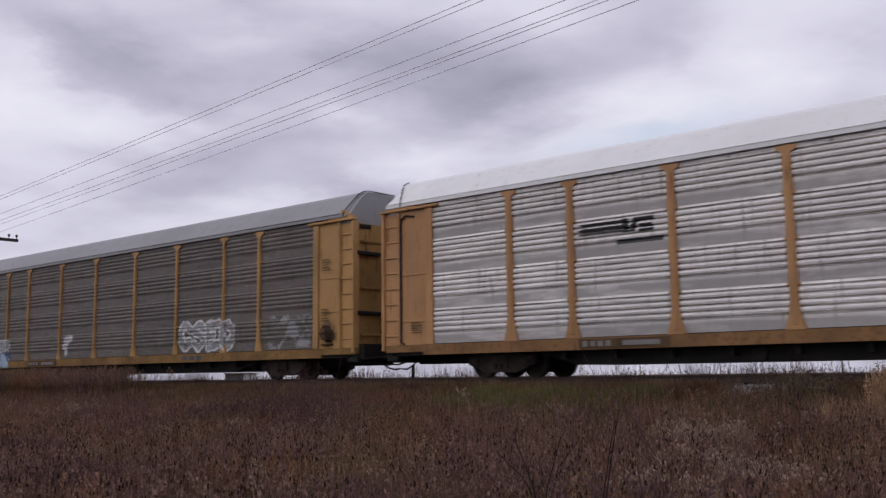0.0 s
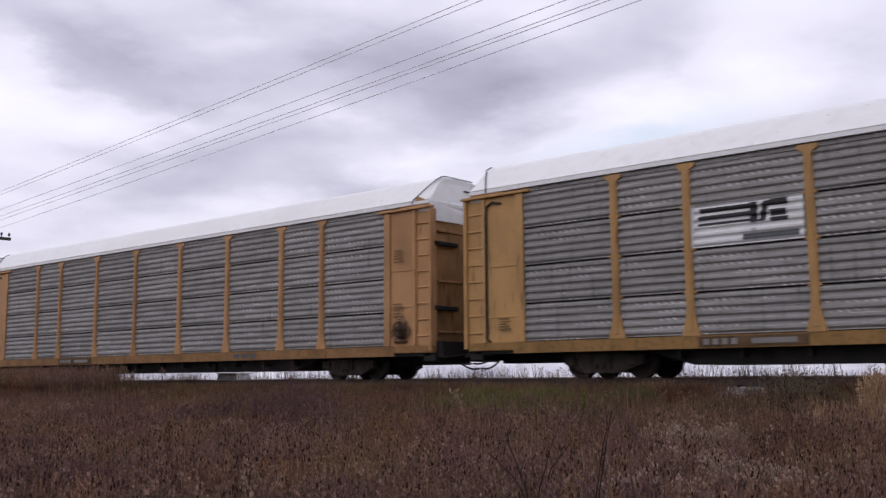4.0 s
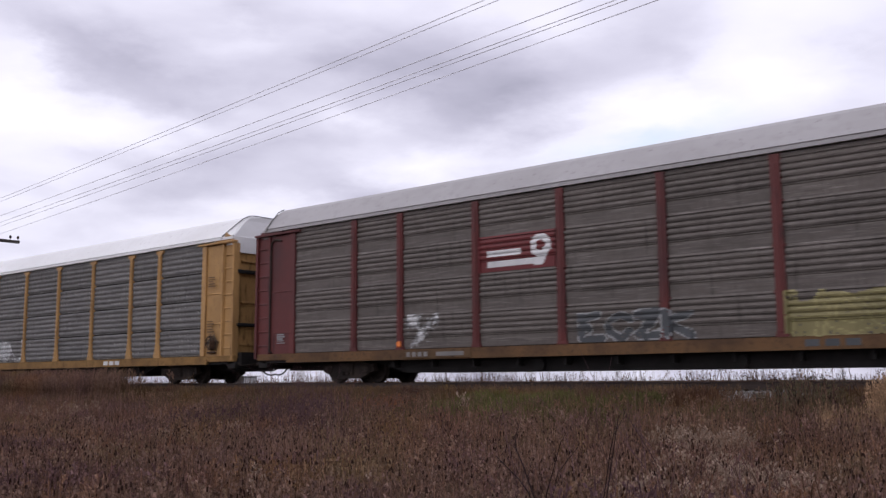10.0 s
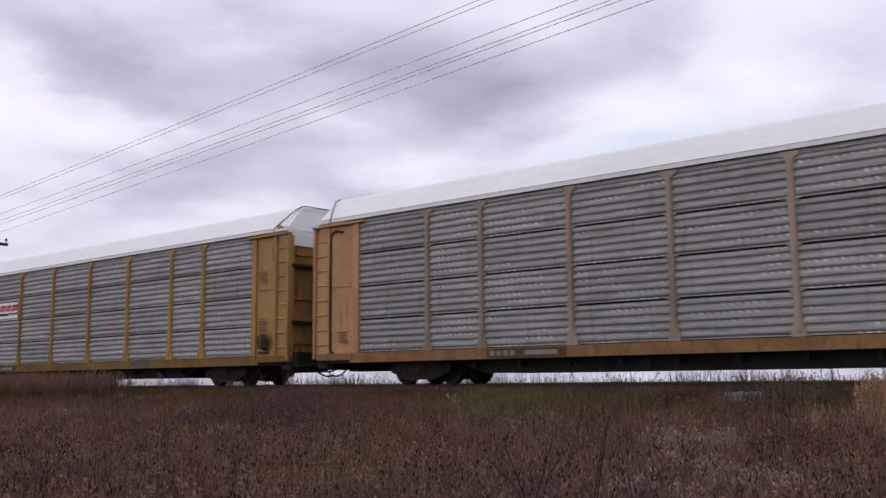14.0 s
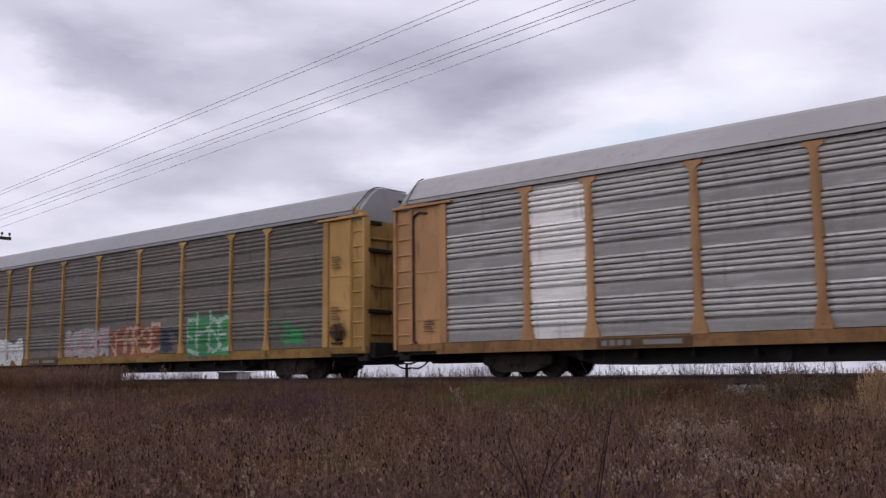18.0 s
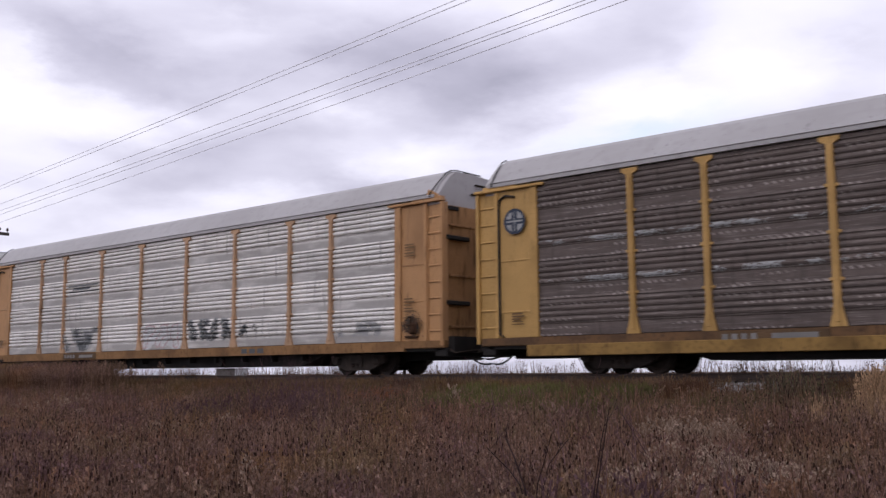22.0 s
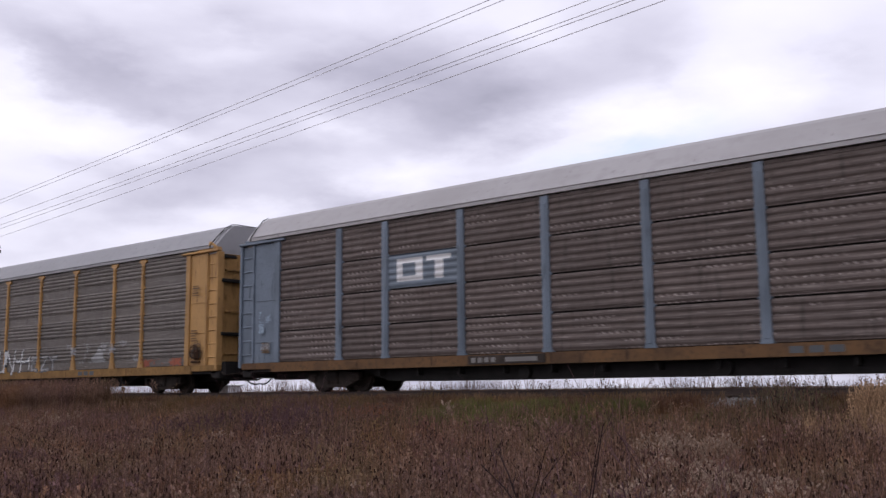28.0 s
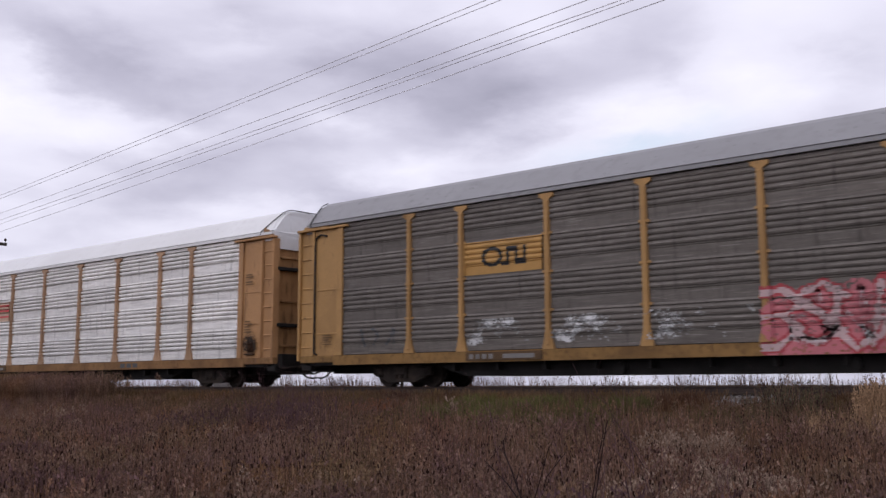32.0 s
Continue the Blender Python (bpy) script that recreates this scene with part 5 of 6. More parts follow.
         coats=[emblem(-1), emblem(1)] + [(G, XS[i] + 0.12, XS[i + 1] - 0.12, z, z + 0.14, smear(90 + i * 7 + int(z), "grey", None, 0.5), "pale scuff along a rib") for i in range(9) for z in (2.28, 3.27)]),
    dict(k=-10, posts="pinktan", flared="slim", style="A", sheet="white", paint="tan", roof="pale", label="white ribbed auto rack with tan posts and grey bands",
         coats=[(S, *bay(2), 3.3, 3.75, board(None, [("r", 0.06, 0.95, 0.2, 0.32, "char"), ("r", 0.06, 0.95, 0.75, 0.85, "char"), ("r", 0.2, 0.7, 0.42, 0.65, "char")]), "black company mark"), (G, *bay(2), 1.0, 1.95, smear(101, "grey", "char", 0.6), "dark scuffed tag"),
                (G, -1.3, 1.3, 0.97, 1.9, letters(102, "white", "rose", "white"), "white sprayed letters"), (G, 1.6, 4.1, 1.2, 2.0, letters(103, "char", "grey", None), "dark sprayed letters"), (G, 9.2, 11.6, 1.1, 1.6, smear(104, "grey", None, 0.35), "faint grey tag"), (G, 4.4, 5.6, 1.3, 1.7, smear(105, "char", None, 0.3), "faint dark tag")]),
    dict(k=-11, posts="pinktan", deep="rustsill", sill="tan", style="E", sheet="pearl", paint="tan", roof="white", label="silver auto rack with tan posts and a red and white board",
         coats=[(S, *bay(6), 3.02, 3.85, board("white", RED_SIGN), "white board with red and black company mark")]),
    dict(k=-12, patch={(1, 2): "grey"}, style="D", sheet="taupe", paint="maroon", roof="pale", sill="ochre", flared=False, label="grey-brown auto rack with maroon posts and purple tag", mark=4.6,
         coats=[(S, *bay(3), 2.95, 3.93, board("maroon", RED_CURL), "maroon board with white company mark"), (S, 9.12, 11.75, 2.95, 3.93, board("maroon", RED_CURL_BIG), "maroon board with white company mark"),
                (G, -11.6, -6.9, 0.7, 1.95, glyphs("claeho", "grey", "purple", "char", 0.6, 1.7, 121, 0.2, 0.0, 0.46), "purple and grey sprayed letters"), (G, -12.75, -12.1, 1.6, 4.4, scribble(122, "rose"), "white scribble")]
               + [(G, a, a + 1.1, 1.1, 1.65, smear(123 + i, "grey", None, 0.55), "pale chalky patch") for i, a in enumerate((0.2, 2.2, 4.8, 7.2))]),
    dict(k=-13, style="B", sheet="dark", paint="gold", roof="white", flared="slim", label="dark auto rack with golden yellow posts and white lower panels",
         patch={(i, 0): "bright" for i in (0, 2, 3, 4, 5, 6)}, coats=[("shield_board", XS[1] - 0.12, XS[2] + 0.12, 2.4, 4.9, shield("salmon", u0=0.26, u1=0.74, v0=0.70, v1=0.92), "salmon board with a small shield")]),
    dict(k=-14, style="B", sheet="umber", paint="blue", roof="pale", sill="rustsill", flared=False, label="brown auto rack with blue posts and a blue board", number=-4.0,
         coats=[(S, XS[2], XS[3], 2.95, 3.93, board("gtblue", GT_MARK), "blue board with white company mark"), ("lettering", -12.6, -12.15, 1.35, 1.6, smear(131, "white", "grey", 0.6), "white worn lettering"), ("lettering", -12.7, -12.1, 1.9, 2.6, smear(132, "sky", None, 0.3), "pale worn lettering")]),
    dict(k=-15, style="D", sheet="drab", paint="ochre", roof="grey", label="grey-brown auto rack with a long row of white tags",
         coats=[emblem(-1), (G, -11.6, -4.4, 0.68, 1.8, glyphs("beckhsn", "white", "rose", "grey", 0.8, 1.6, 141, 0.24, 0.1, 0.55), "white and pink sprayed letters"), (G, -4.1, 0.7, 0.8, 2.0, glyphs("oualnmh", "white", "char", None, 0.5, 1.8, 142, 0.16, 0.25, 0.46), "grey sprayed letters with dark outlines"),
                (G, 0.8, 3.0, 0.9, 1.6, glyphs("ezt", "grey", "char", None, 0.9, 1.8, 143, 0.1), "dark sprayed letters"), (G, 3.6, 9.0, 1.2, 2.0, smear(144, "grey", None, 0.22), "faint pale tags"), (G, 9.1, 11.5, 0.97, 1.25, smear(145, "rust", None, 0.5), "rusty stain")]),
    dict(k=-16, style="B", sheet="umber", paint="yellow", roof="white", sill="rustsill", label="dark brown auto rack with yellow posts and white shield",
         coats=[("shield_board", XS[1] - 0.12, XS[2] + 0.12, 3.15, 4.9, shield("plate", low="white"), "yellow board with a white shield"), (G, 1.6, 7.0, 1.2, 1.8, smear(151, "grey", None, 0.25), "faint pale scuffs"), (G, -10.6, -9.5, 2.2, 4.3, smear(152, "grey", None, 0.08), "thin white scratches")]),
    dict(k=-17, style="D", sheet="drab", paint="ochre", roof="grey", label="grey auto rack with ochre posts and a pink tag",
         coats=[(S, *bay(2), 3.0, 3.9, board("plate", CN_MARK), "orange board with black outline mark"), (G, 1.3, 7.2, 0.6, 2.3, glyphs("bsukwnr", "rose", "red", "pink", 0.55, 1.8, 161, 0.16, 0.15, 0.62), "pink and black sprayed letters"),
                (G, 1.9, 6.7, 0.8, 2.1, glyphs("ewahsz", "white", "wine", None, 0.35, 1.9, 164, 0.3, -0.2, 0.55), "pale pink sprayed letters"), (G, -6.9, 1.2, 1.1, 1.8, smear(162, "grey", "white", 0.22), "faint white scuffs"), (G, -11.2, -9.5, 1.1, 1.8, letters(163, "char", "char", None, 0.5, 0.3), "thin dark tag")]),
    dict(k=-18, posts="pinktan", style="A", sheet="bright", paint="tan", roof="white", label="white ribbed auto rack with tan posts and a red board",
         coats=[(S, *bay(2), 2.9, 3.75, board("salmon", [("r", 0.05, 0.95, 0.5, 0.62, "signred"), ("r", 0.05, 0.95, 0.75, 0.87, "signred"), ("r", 0.05, 0.95, 0.2, 0.32, "signred")]), "red striped company board")]),
]
TRAIN_X = -23.69           # place of car 0 at the reference time
train = []
for spec in CARS:
    ob = build_car(spec)
    train.append((ob, TRAIN_X + spec["k"] * SPACING + spec.get("offset", 0.0)))
    ob.matrix_basis = pose(train[-1][1] + train_shift(0), TRACK_Y, 0)


# ---- poles, wires and small things along the line ----
def build_pole(x, y, base, top, arms, label):
    pole = tagged(new("utility_pole", None), label, "pole")
    pole.matrix_basis = pose(x, y, base)
    h = top - base
    part("shaft", Shape().tube([(0, 0, -0.3), (0, 0, h * 0.5), (0, 0, h)], [0.15, 0.13, 0.10], 10).mesh("shaft", [POLE_WOOD]), POLE_WOOD, pole)
    for z, y0, y1, turn, pins in arms:
        arm = part("crossarm", Shape().box(-0.06, 0.06, y0, y1, z - base - 0.06, z - base + 0.06, 0.01).mesh("crossarm", [POLE_WOOD]), POLE_WOOD, pole, at=pose(0.12, 0, 0, 0, 0, turn))
        for p in pins:
            s = Shape()
            b = z - base + 0.06
            s.tube([(0, p, b), (0, p, b + 0.09)], 0.015, 6)
            s.tube([(0, p, b + 0.07), (0, p, b + 0.10), (0, p, b + 0.16), (0, p, b + 0.19)], [0.03, 0.05, 0.045, 0.02], 8)
            part("insulator", s.mesh("insulator", [GRIMY_STEEL]), GRIMY_STEEL, arm)
    return pole


build_pole(-39.75, 17.2, -1.0, 6.35, [(5.84, -1.7, 1.68, 0, (1.3, 1.62, -1.3, -1.62))], "dark weathered wooden pole with one crossarm")
# level overhead wires; each is given by where it leaves and enters the sky seen over the train, per metre of height
WIRES = [(5.6, (-5.2459, 2.3852), (-1.5679, 1.9398)), (5.6, (-5.3451, 2.4314), (-1.5398, 1.9647)), (5.1, (-5.80, 2.6438), (-1.3743, 2.1112)),
         (5.1, (-6.0492, 2.759), (-1.3089, 2.1691)), (5.1, (-6.2035, 2.8308), (-1.2863, 2.1891)), (5.1, (-6.5365, 2.9857), (-1.2242, 2.2441))]
wires_far, wires_near = [], []
for h, a, b in WIRES:
    a, b = Vector((a[0] * h, a[1] * h, h + 0.05)), Vector((b[0] * h, b[1] * h, h + 0.05))
    d = (b - a) / (b.x - a.x)
    p, q = a + d * (-41.5 - a.x), a + d * (15.0 - a.x)
    wires_far.append(p), wires_near.append(q)
    n = 16
    pts = [p.lerp(q, i / n) - Vector((0, 0, 0.10 * (1 - (2 * i / n - 1) ** 2))) + Vector((0, 0, 0.05)) for i in range(n + 1)]
    tagged(new("overhead_wire", Shape().tube(pts, 0.0062, 6).mesh("overhead_wire", [WIRE])), "thin grey overhead wire between wooden poles", "wire", group="overhead wires")
for ends, bz in ((wires_far, -1.1), (wires_near, -1.6)):
    ys = [p.y for p in ends]
    mid = sum(ys) / len(ys)
    arms = [(z - 0.2, min(ys) - mid - 0.3, max(ys) - mid + 0.3, 0, [p.y - mid for p in ends if abs(p.z - z) < 0.2]) for z in (5.7, 5.2)]
    build_pole(ends[0].x - 0.12, mid, bz, 6.1, arms, "dark wooden pole with two crossarms carrying six wires")

cab = tagged(new("equipment_cabinet", None), "small grey trackside equipment cabinet beyond the rails", "cabinet")
cab.matrix_basis = pose(-33.9, 26.0, -0.9)
part("body", Shape().box(-0.65, 0.65, -0.35, 0.35, 0.0, 1.15, 0.03).mesh("body", [CABINET]), CABINET, cab)
part("lid", Shape().box(-0.7, 0.7, -0.4, 0.4, 1.15, 1.21, 0.02).mesh("lid", [CABINET]), CABINET, cab)
part("door", Shape().box(-0.55, 0.55, -0.37, -0.35, 0.15, 1.05, 0.008).mesh("door", [CABINET]), CABINET, cab)
mark = tagged(new("marker_post", Shape().tube([(0, 0, -0.2), (0, 0, 0.8), (0, 0, 1.1)], [0.06, 0.055, 0.05], 8).mesh("marker_post", [POLE_WOOD])), "short dark wooden marker post beyond the rails", "post")
mark.matrix_basis = pose(-23.05, 25.0, -0.65)


# ---- dry growth ----
def scatter(name, templates, places, label, category):
    """Joins many turned and scaled copies of a few plants into one object. templates: (verts, faces, material numbers) with arrays of quads; places: x, y, z, height, turn, lean."""
    rng = np.random.default_rng(len(places))
    vs, fs, ms = [], [], []
    base = 0
    pick = rng.integers(0, len(templates), len(places))
    mats = None
    for ti, (tv, tf, tm, tmats) in enumerate(templates):
        mats = tmats
        P = places[pick == ti]
        if not len(P):
            continue
        c, s = np.cos(P[:, 4]), np.sin(P[:, 4])
        h = P[:, 3]
        X = tv[None, :, 0] * c[:, None] - tv[None, :, 1] * s[:, None]
        Y = tv[None, :, 0] * s[:, None] + tv[None, :, 1] * c[:, None]
        Z = np.repeat(tv[None, :, 2], len(P), 0)
        X = X + P[:, 5][:, None] * Z ** 2
        V = np.stack([X * h[:, None] + P[:, 0][:, None], Y * h[:, None] + P[:, 1][:, None], Z * h[:, None] + P[:, 2][:, None]], -1)
        n = tv.shape[0]
        F = tf[None] + (np.arange(len(P)) * n)[:, None, None] + base
        vs.append(V.reshape(-1, 3)), fs.append(F.reshape(-1, 4)), ms.append(np.tile(tm, len(P)))
        base += n * len(P)
    V, F, M = np.concatenate(vs), np.concatenate(fs), np.concatenate(ms)
    me = bpy.data.meshes.new(name)
    me.vertices.add(len(V))
    me.vertices.foreach_set("co", V.astype(np.float32).ravel())
    me.loops.add(F.size)
    me.loops.foreach_set("vertex_index", F.astype(np.int32).ravel())
    me.polygons.add(len(F))
    me.polygons.foreach_set("loop_start", np.arange(0, F.size, 4, dtype=np.int32))
    for mt in mats:
        me.materials.append(mt)
    me.polygons.foreach_set("material_index", M.astype(np.int32))
    me.update(calc_edges=True)
    me.validate()
    return tagged(new(name, me), label, category, kind="stuff")


def ribbon(v, f, m, p, q, w, mi, rng, mid=0.0, lean=False):
    """A narrow folded blade from p to q."""
    p, q = np.array(p), np.array(q)
    a = rng.uniform(0, 6.28)
    s = np.array([math.cos(a), math.sin(a), 0]) * w / 2
    c = (p + q) / 2 + np.array([0, 0, mid])
    n = len(v)
    if lean:
        v += [p - s * 0.8, p + s * 0.8, q + s * 0.55, q - s * 0.55]
        f += [(n, n + 1, n + 2, n + 3)]
        m += [mi]
        return
    v += [p - s * 0.6, p + s * 0.6, c - s, c + s, q - s * 0.25, q + s * 0.25]
    f += [(n, n + 1, n + 3, n + 2), (n + 2, n + 3, n + 5, n + 4)]
    m += [mi, mi]


def bud(v, f, m, c, r, mi, rng, quads=2):
    """A small tuft: one or two crossed quads."""
    for k in range(quads):
        a = rng.uniform(0, 6.28)
        d = np.array([math.cos(a), math.sin(a), 0]) * r
        u = np.array([rng.uniform(-0.5, 0.5) * r, rng.uniform(-0.5, 0.5) * r, r * 1.5])
        n = len(v)
        c_ = np.array(c)
        v += [c_ - d - u * 0.6, c_ + d * 0.7 - u, c_ + d + u * 0.7, c_ - d * 0.6 + u]
        f += [(n, n + 1, n + 2, n + 3)]
        m += [mi]


def goldenrod(seed, fluffy=2, mats=(STEM, LEAF, FLUFF, PALE), lean=True):
    """A dead goldenrod one unit high: bent stem, hanging leaves, side shoots with seed heads."""
    rng = np.random.default_rng(seed)
    v, f, m = [], [], []
    top = np.array([rng.uniform(-0.1, 0.1), rng.uniform(-0.1, 0.1), 0.97])
    for k in range(1 if lean else 4):
        p = top * (k / 4)
        q = top if lean else top * ((k + 1) / 4)
        for a in range(2):
            s = np.array([math.cos(a * 1.57), math.sin(a * 1.57), 0]) * (0.006 - 0.001 * k)
            n = len(v)
            v += [p - s, p + s, q + s * 0.85, q - s * 0.85]
            f += [(n, n + 1, n + 2, n + 3)]
            m += [0]
    for k in range(9 if lean else 14):
        z = rng.uniform(0.35 if lean else 0.22, 0.85)
        a = rng.uniform(0, 6.28)
        p = top * z
        l = rng.uniform(0.05, 0.10)
        ribbon(v, f, m, p, p + np.array([math.cos(a) * l, math.sin(a) * l, -rng.uniform(0.0, 0.07)]), 0.017 if lean else 0.011, 1, rng, 0.012, lean)
    shoots = 6 if lean else 9
    for k in range(shoots):
        z = 0.72 + 0.28 * k / shoots
        a = rng.uniform(0, 6.28)
        l = 0.13 * (1.08 - (z - 0.72) / 0.3)
        p = top * z
        q = p + np.array([math.cos(a) * l, math.sin(a) * l, l * rng.uniform(0.3, 0.8)])
        ribbon(v, f, m, p, q, 0.009, 0, rng, 0.01, lean)
        for j in range(3):
            bud(v, f, m, p + (q - p) * (0.45 + 0.27 * j), rng.uniform(0.006, 0.0135) if lean else rng.uniform(0.005, 0.0115), fluffy, rng, 1 if lean else 2)
    return np.array(v), np.array(f), np.array(m), mats


def tuft(seed, blades, spread, mats, head=False, thin=1.0):
    """A tuft of grass one unit high."""
    rng = np.random.default_rng(seed)
    v, f, m = [], [], []
    for k in range(blades):
        a, r = rng.uniform(0, 6.28), rng.uniform(0, spread)
        p = np.array([math.cos(a) * r * 0.35, math.sin(a) * r * 0.35, 0])
        h = rng.uniform(0.5, 1.0)
        q = np.array([math.cos(a) * (r * 0.4 + 0.4 * spread), math.sin(a) * (r * 0.4 + 0.4 * spread), h])
        ribbon(v, f, m, p, q, rng.uniform(0.015, 0.035) * thin, 0, rng, 0.06, thin == 1.0)
        if head and k % 2 == 0:
            for j in range(4):
                bud(v, f, m, q - np.array([0, 0, 0.06 * j]) + rng.normal(0, 0.012, 3), 0.028 * thin, 1, rng, 1)
    return np.array(v), np.array(f), np.array(m), mats


RNG = np.random.default_rng(7)


def spots(n, x0, x1, y0, y1, h0, h1, keep=None, sink=0.0):
    x, y = RNG.uniform(x0, x1, n), RNG.uniform(y0, y1, n)
    ok = (x < -0.24 * y + 1.5) & (x > -2.45 * y - 2)
    if keep is not None:
        ok &= keep(x, y)
    x, y = x[ok], y[ok]
    z = np.interp(y, [-10, 12, 14.5, 18.6, 20.0, 24.4, 27.5, 60], [-1.62, -1.60, -1.25, -0.56, -0.40, -0.42, -1.15, -1.7]) - sink
    k = len(x)
    return np.stack([x, y, z, RNG.uniform(h0, h1, k), RNG.uniform(0, 6.28, k), RNG.normal(0, 0.12, k)], -1)


def clumpy(x, y, s=0.9, p=0.0):
    return np.sin(x * s + 1.3 + p) * np.cos(y * s * 1.2 + 0.4 * p) + 0.6 * np.sin(x * s * 2.3 - y * 1.7 + p) + RNG.normal(0, 0.45, x.shape)


def dark_head(seed):
    """A thin straight stalk with a few dark seed heads."""
    rng = np.random.default_rng(seed)
    v, f, m = [], [], []
    for j in range(3):
        a = rng.uniform(0, 6.28)
        r = rng.uniform(0.02, 0.10)
        q = np.array([math.cos(a) * r, math.sin(a) * r, rng.uniform(0.8, 1.0)])
        ribbon(v, f, m, (0, 0, 0.0), q, 0.011, 0, rng)
        for t in range(3):
            ang = t * 2.1
            d = np.array([math.cos(ang), math.sin(ang), 0]) * 0.0075
            n = len(v)
            v += [q - d - np.array([0, 0, 0.013]), q + d - np.array([0, 0, 0.013]), q + d * 0.8 + np.array([0, 0, 0.02]), q - d * 0.8 + np.array([0, 0, 0.02])]
            f += [(n, n + 1, n + 2, n + 3)]
            m += [1]
    return np.array(v), np.array(f), np.array(m), (STEM, DARK_HEAD)


def reed(seed):
    """A bunch of thin straight stalks."""
    rng = np.random.default_rng(seed)
    v, f, m = [], [], []
    for j in range(7):
        a = rng.uniform(0, 6.28)
        p = np.array([math.cos(a), math.sin(a), 0]) * rng.uniform(0, 0.08)
        q = p + np.array([rng.normal(0, 0.10), rng.normal(0, 0.10), rng.uniform(0.75, 1.0)])
        ribbon(v, f, m, p, q, 0.0075, rng.integers(0, 2), rng)
    return np.array(v), np.array(f), np.array(m), (STEM, FLUFF)


rods = [goldenrod(100 + i) for i in range(7)]
near_rods = [goldenrod(180 + i, lean=False) for i in range(7)]
heads = [dark_head(140 + i) for i in range(5)]
reeds = [reed(160 + i) for i in range(5)]
scatter("seed_stalks", heads, spots(1500, -20, 1.5, 3.6, 14.5, 0.85, 1.08), "thin stalks with dark seed heads among weeds", "weeds")
scatter("seed_stalks", reeds, spots(4600, -34, 1.5, 3.6, 15.0, 0.8, 1.05), "thin upright dry stalks among weeds", "weeds")
pale_rods = [goldenrod(120 + i, 3, lean=False) for i in range(4)]
rusty = [goldenrod(400 + i, 2, (STEM, RUST_LEAF, RUST_LEAF, PALE)) for i in range(4)]
olive = [goldenrod(420 + i, 2, (STEM, OLIVE_LEAF, OLIVE_LEAF, PALE)) for i in range(4)]
scatter("rusty_weeds", rusty, spots(5000, -38, 1.5, 4.5, 17.0, 0.55, 0.9, lambda x, y: (clumpy(x, y, 0.6, 4.0) > 0.5) & ((y < 14) | (RNG.random(x.shape) < 0.5))), "rust-brown dead weeds in clumps", "weeds")
scatter("olive_weeds", olive, spots(5200, -26, 1.5, 12.5, 18.2, 0.35, 0.6, lambda x, y: clumpy(x, y, 0.5, 1.0) > 0.2), "olive-brown weeds on the railway bank", "weeds")
scatter("dry_weeds", rods, spots(10000, -34, 1.5, 4.2, 14.5, 0.70, 0.98), "dense dead goldenrod in brown autumn field", "weeds")
scatter("dry_weeds", near_rods, spots(3300, -22, 1.5, 3.0, 7.5, 0.7, 0.98), "dense dead goldenrod near the roadside", "weeds")
scatter("dry_weeds", rods, spots(5200, -42, 1.0, 13.8, 17.6, 0.35, 0.62), "low dead weeds on the railway bank", "weeds")
scatter("pale_weeds", pale_rods, spots(3000, -30, 1.0, 5.0, 14.0, 0.75, 1.02, lambda x, y: clumpy(x, y) > 1.75), "dead asters with pale seed fluff among brown weeds", "weeds")


def outfield(n, x0, x1, y0, y1, h0, h1):
    """Places spread evenly over the wider field and both banks."""
    x, y = RNG.uniform(x0, x1, n), RNG.uniform(y0, y1, n)
    ok = (x > -0.24 * y + 1.5) | (x < -2.45 * y - 2)
    x, y = x[ok], y[ok]
    k = len(x)
    return np.stack([x, y, ground_z(x, y) - 0.02, RNG.uniform(h0, h1, k), RNG.uniform(0, 6.28, k), RNG.normal(0, 0.12, k)], -1)


scatter("dry_weeds", rods, outfield(4200, -75, 40, 2.5, 18.0, 0.5, 0.95), "dead goldenrod spread over the wider field", "weeds")
def patch_of(cx, cy, r, n, h0, h1):
    q = spots(n, cx - r, cx + r, cy - r * 0.8, cy + r * 0.8, h0, h1)
    return q


scatter("pale_weeds", pale_rods, np.concatenate([patch_of(*a) for a in ((-5.85, 12.0, 0.5, 85, 0.92, 1.05), (-6.9, 12.7, 0.25, 20, 0.85, 0.98), (-4.5, 9.2, 0.3, 34, 0.88, 1.0), (-3.75, 8.5, 0.22, 30, 0.86, 0.98), (-3.15, 8.0, 0.22, 30, 0.85, 0.98),
        (-4.05, 7.2, 0.3, 24, 0.85, 0.98), (-3.5, 7.0, 0.25, 14, 0.8, 0.95), (-15.6, 11.8, 0.35, 16, 0.8, 0.95), (-24.5, 13.0, 0.9, 26, 0.85, 1.0), (-15.0, 10.0, 0.3, 12, 0.8, 0.95), (-12.3, 14.9, 0.06, 3, 0.95, 1.1))]), "patches of pale fluffy dead asters", "weeds")
turf = [tuft(200 + i, 12, 0.55, (TURF,)) for i in range(5)]
green = [tuft(220 + i, 14, 0.55, (GREEN,)) for i in range(4)]
scatter("bank_grass", turf, spots(7500, -46, 1.0, 14.6, 19.9, 0.14, 0.34), "short brown grass on the railway bank", "grass")
scatter("bank_grass", green, spots(6800, -15.2, -9.9, 16.4, 18.7, 0.22, 0.44, lambda x, y: clumpy(x, y, 1.3, 2.0) > 0.1), "green grass showing on the railway bank", "grass")
scatter("bank_grass", green, spots(2600, -24, 0.0, 14.4, 19.0, 0.18, 0.32, lambda x, y: clumpy(x, y, 0.7, 2.0) > 0.5), "scattered green grass on the railway bank", "grass")
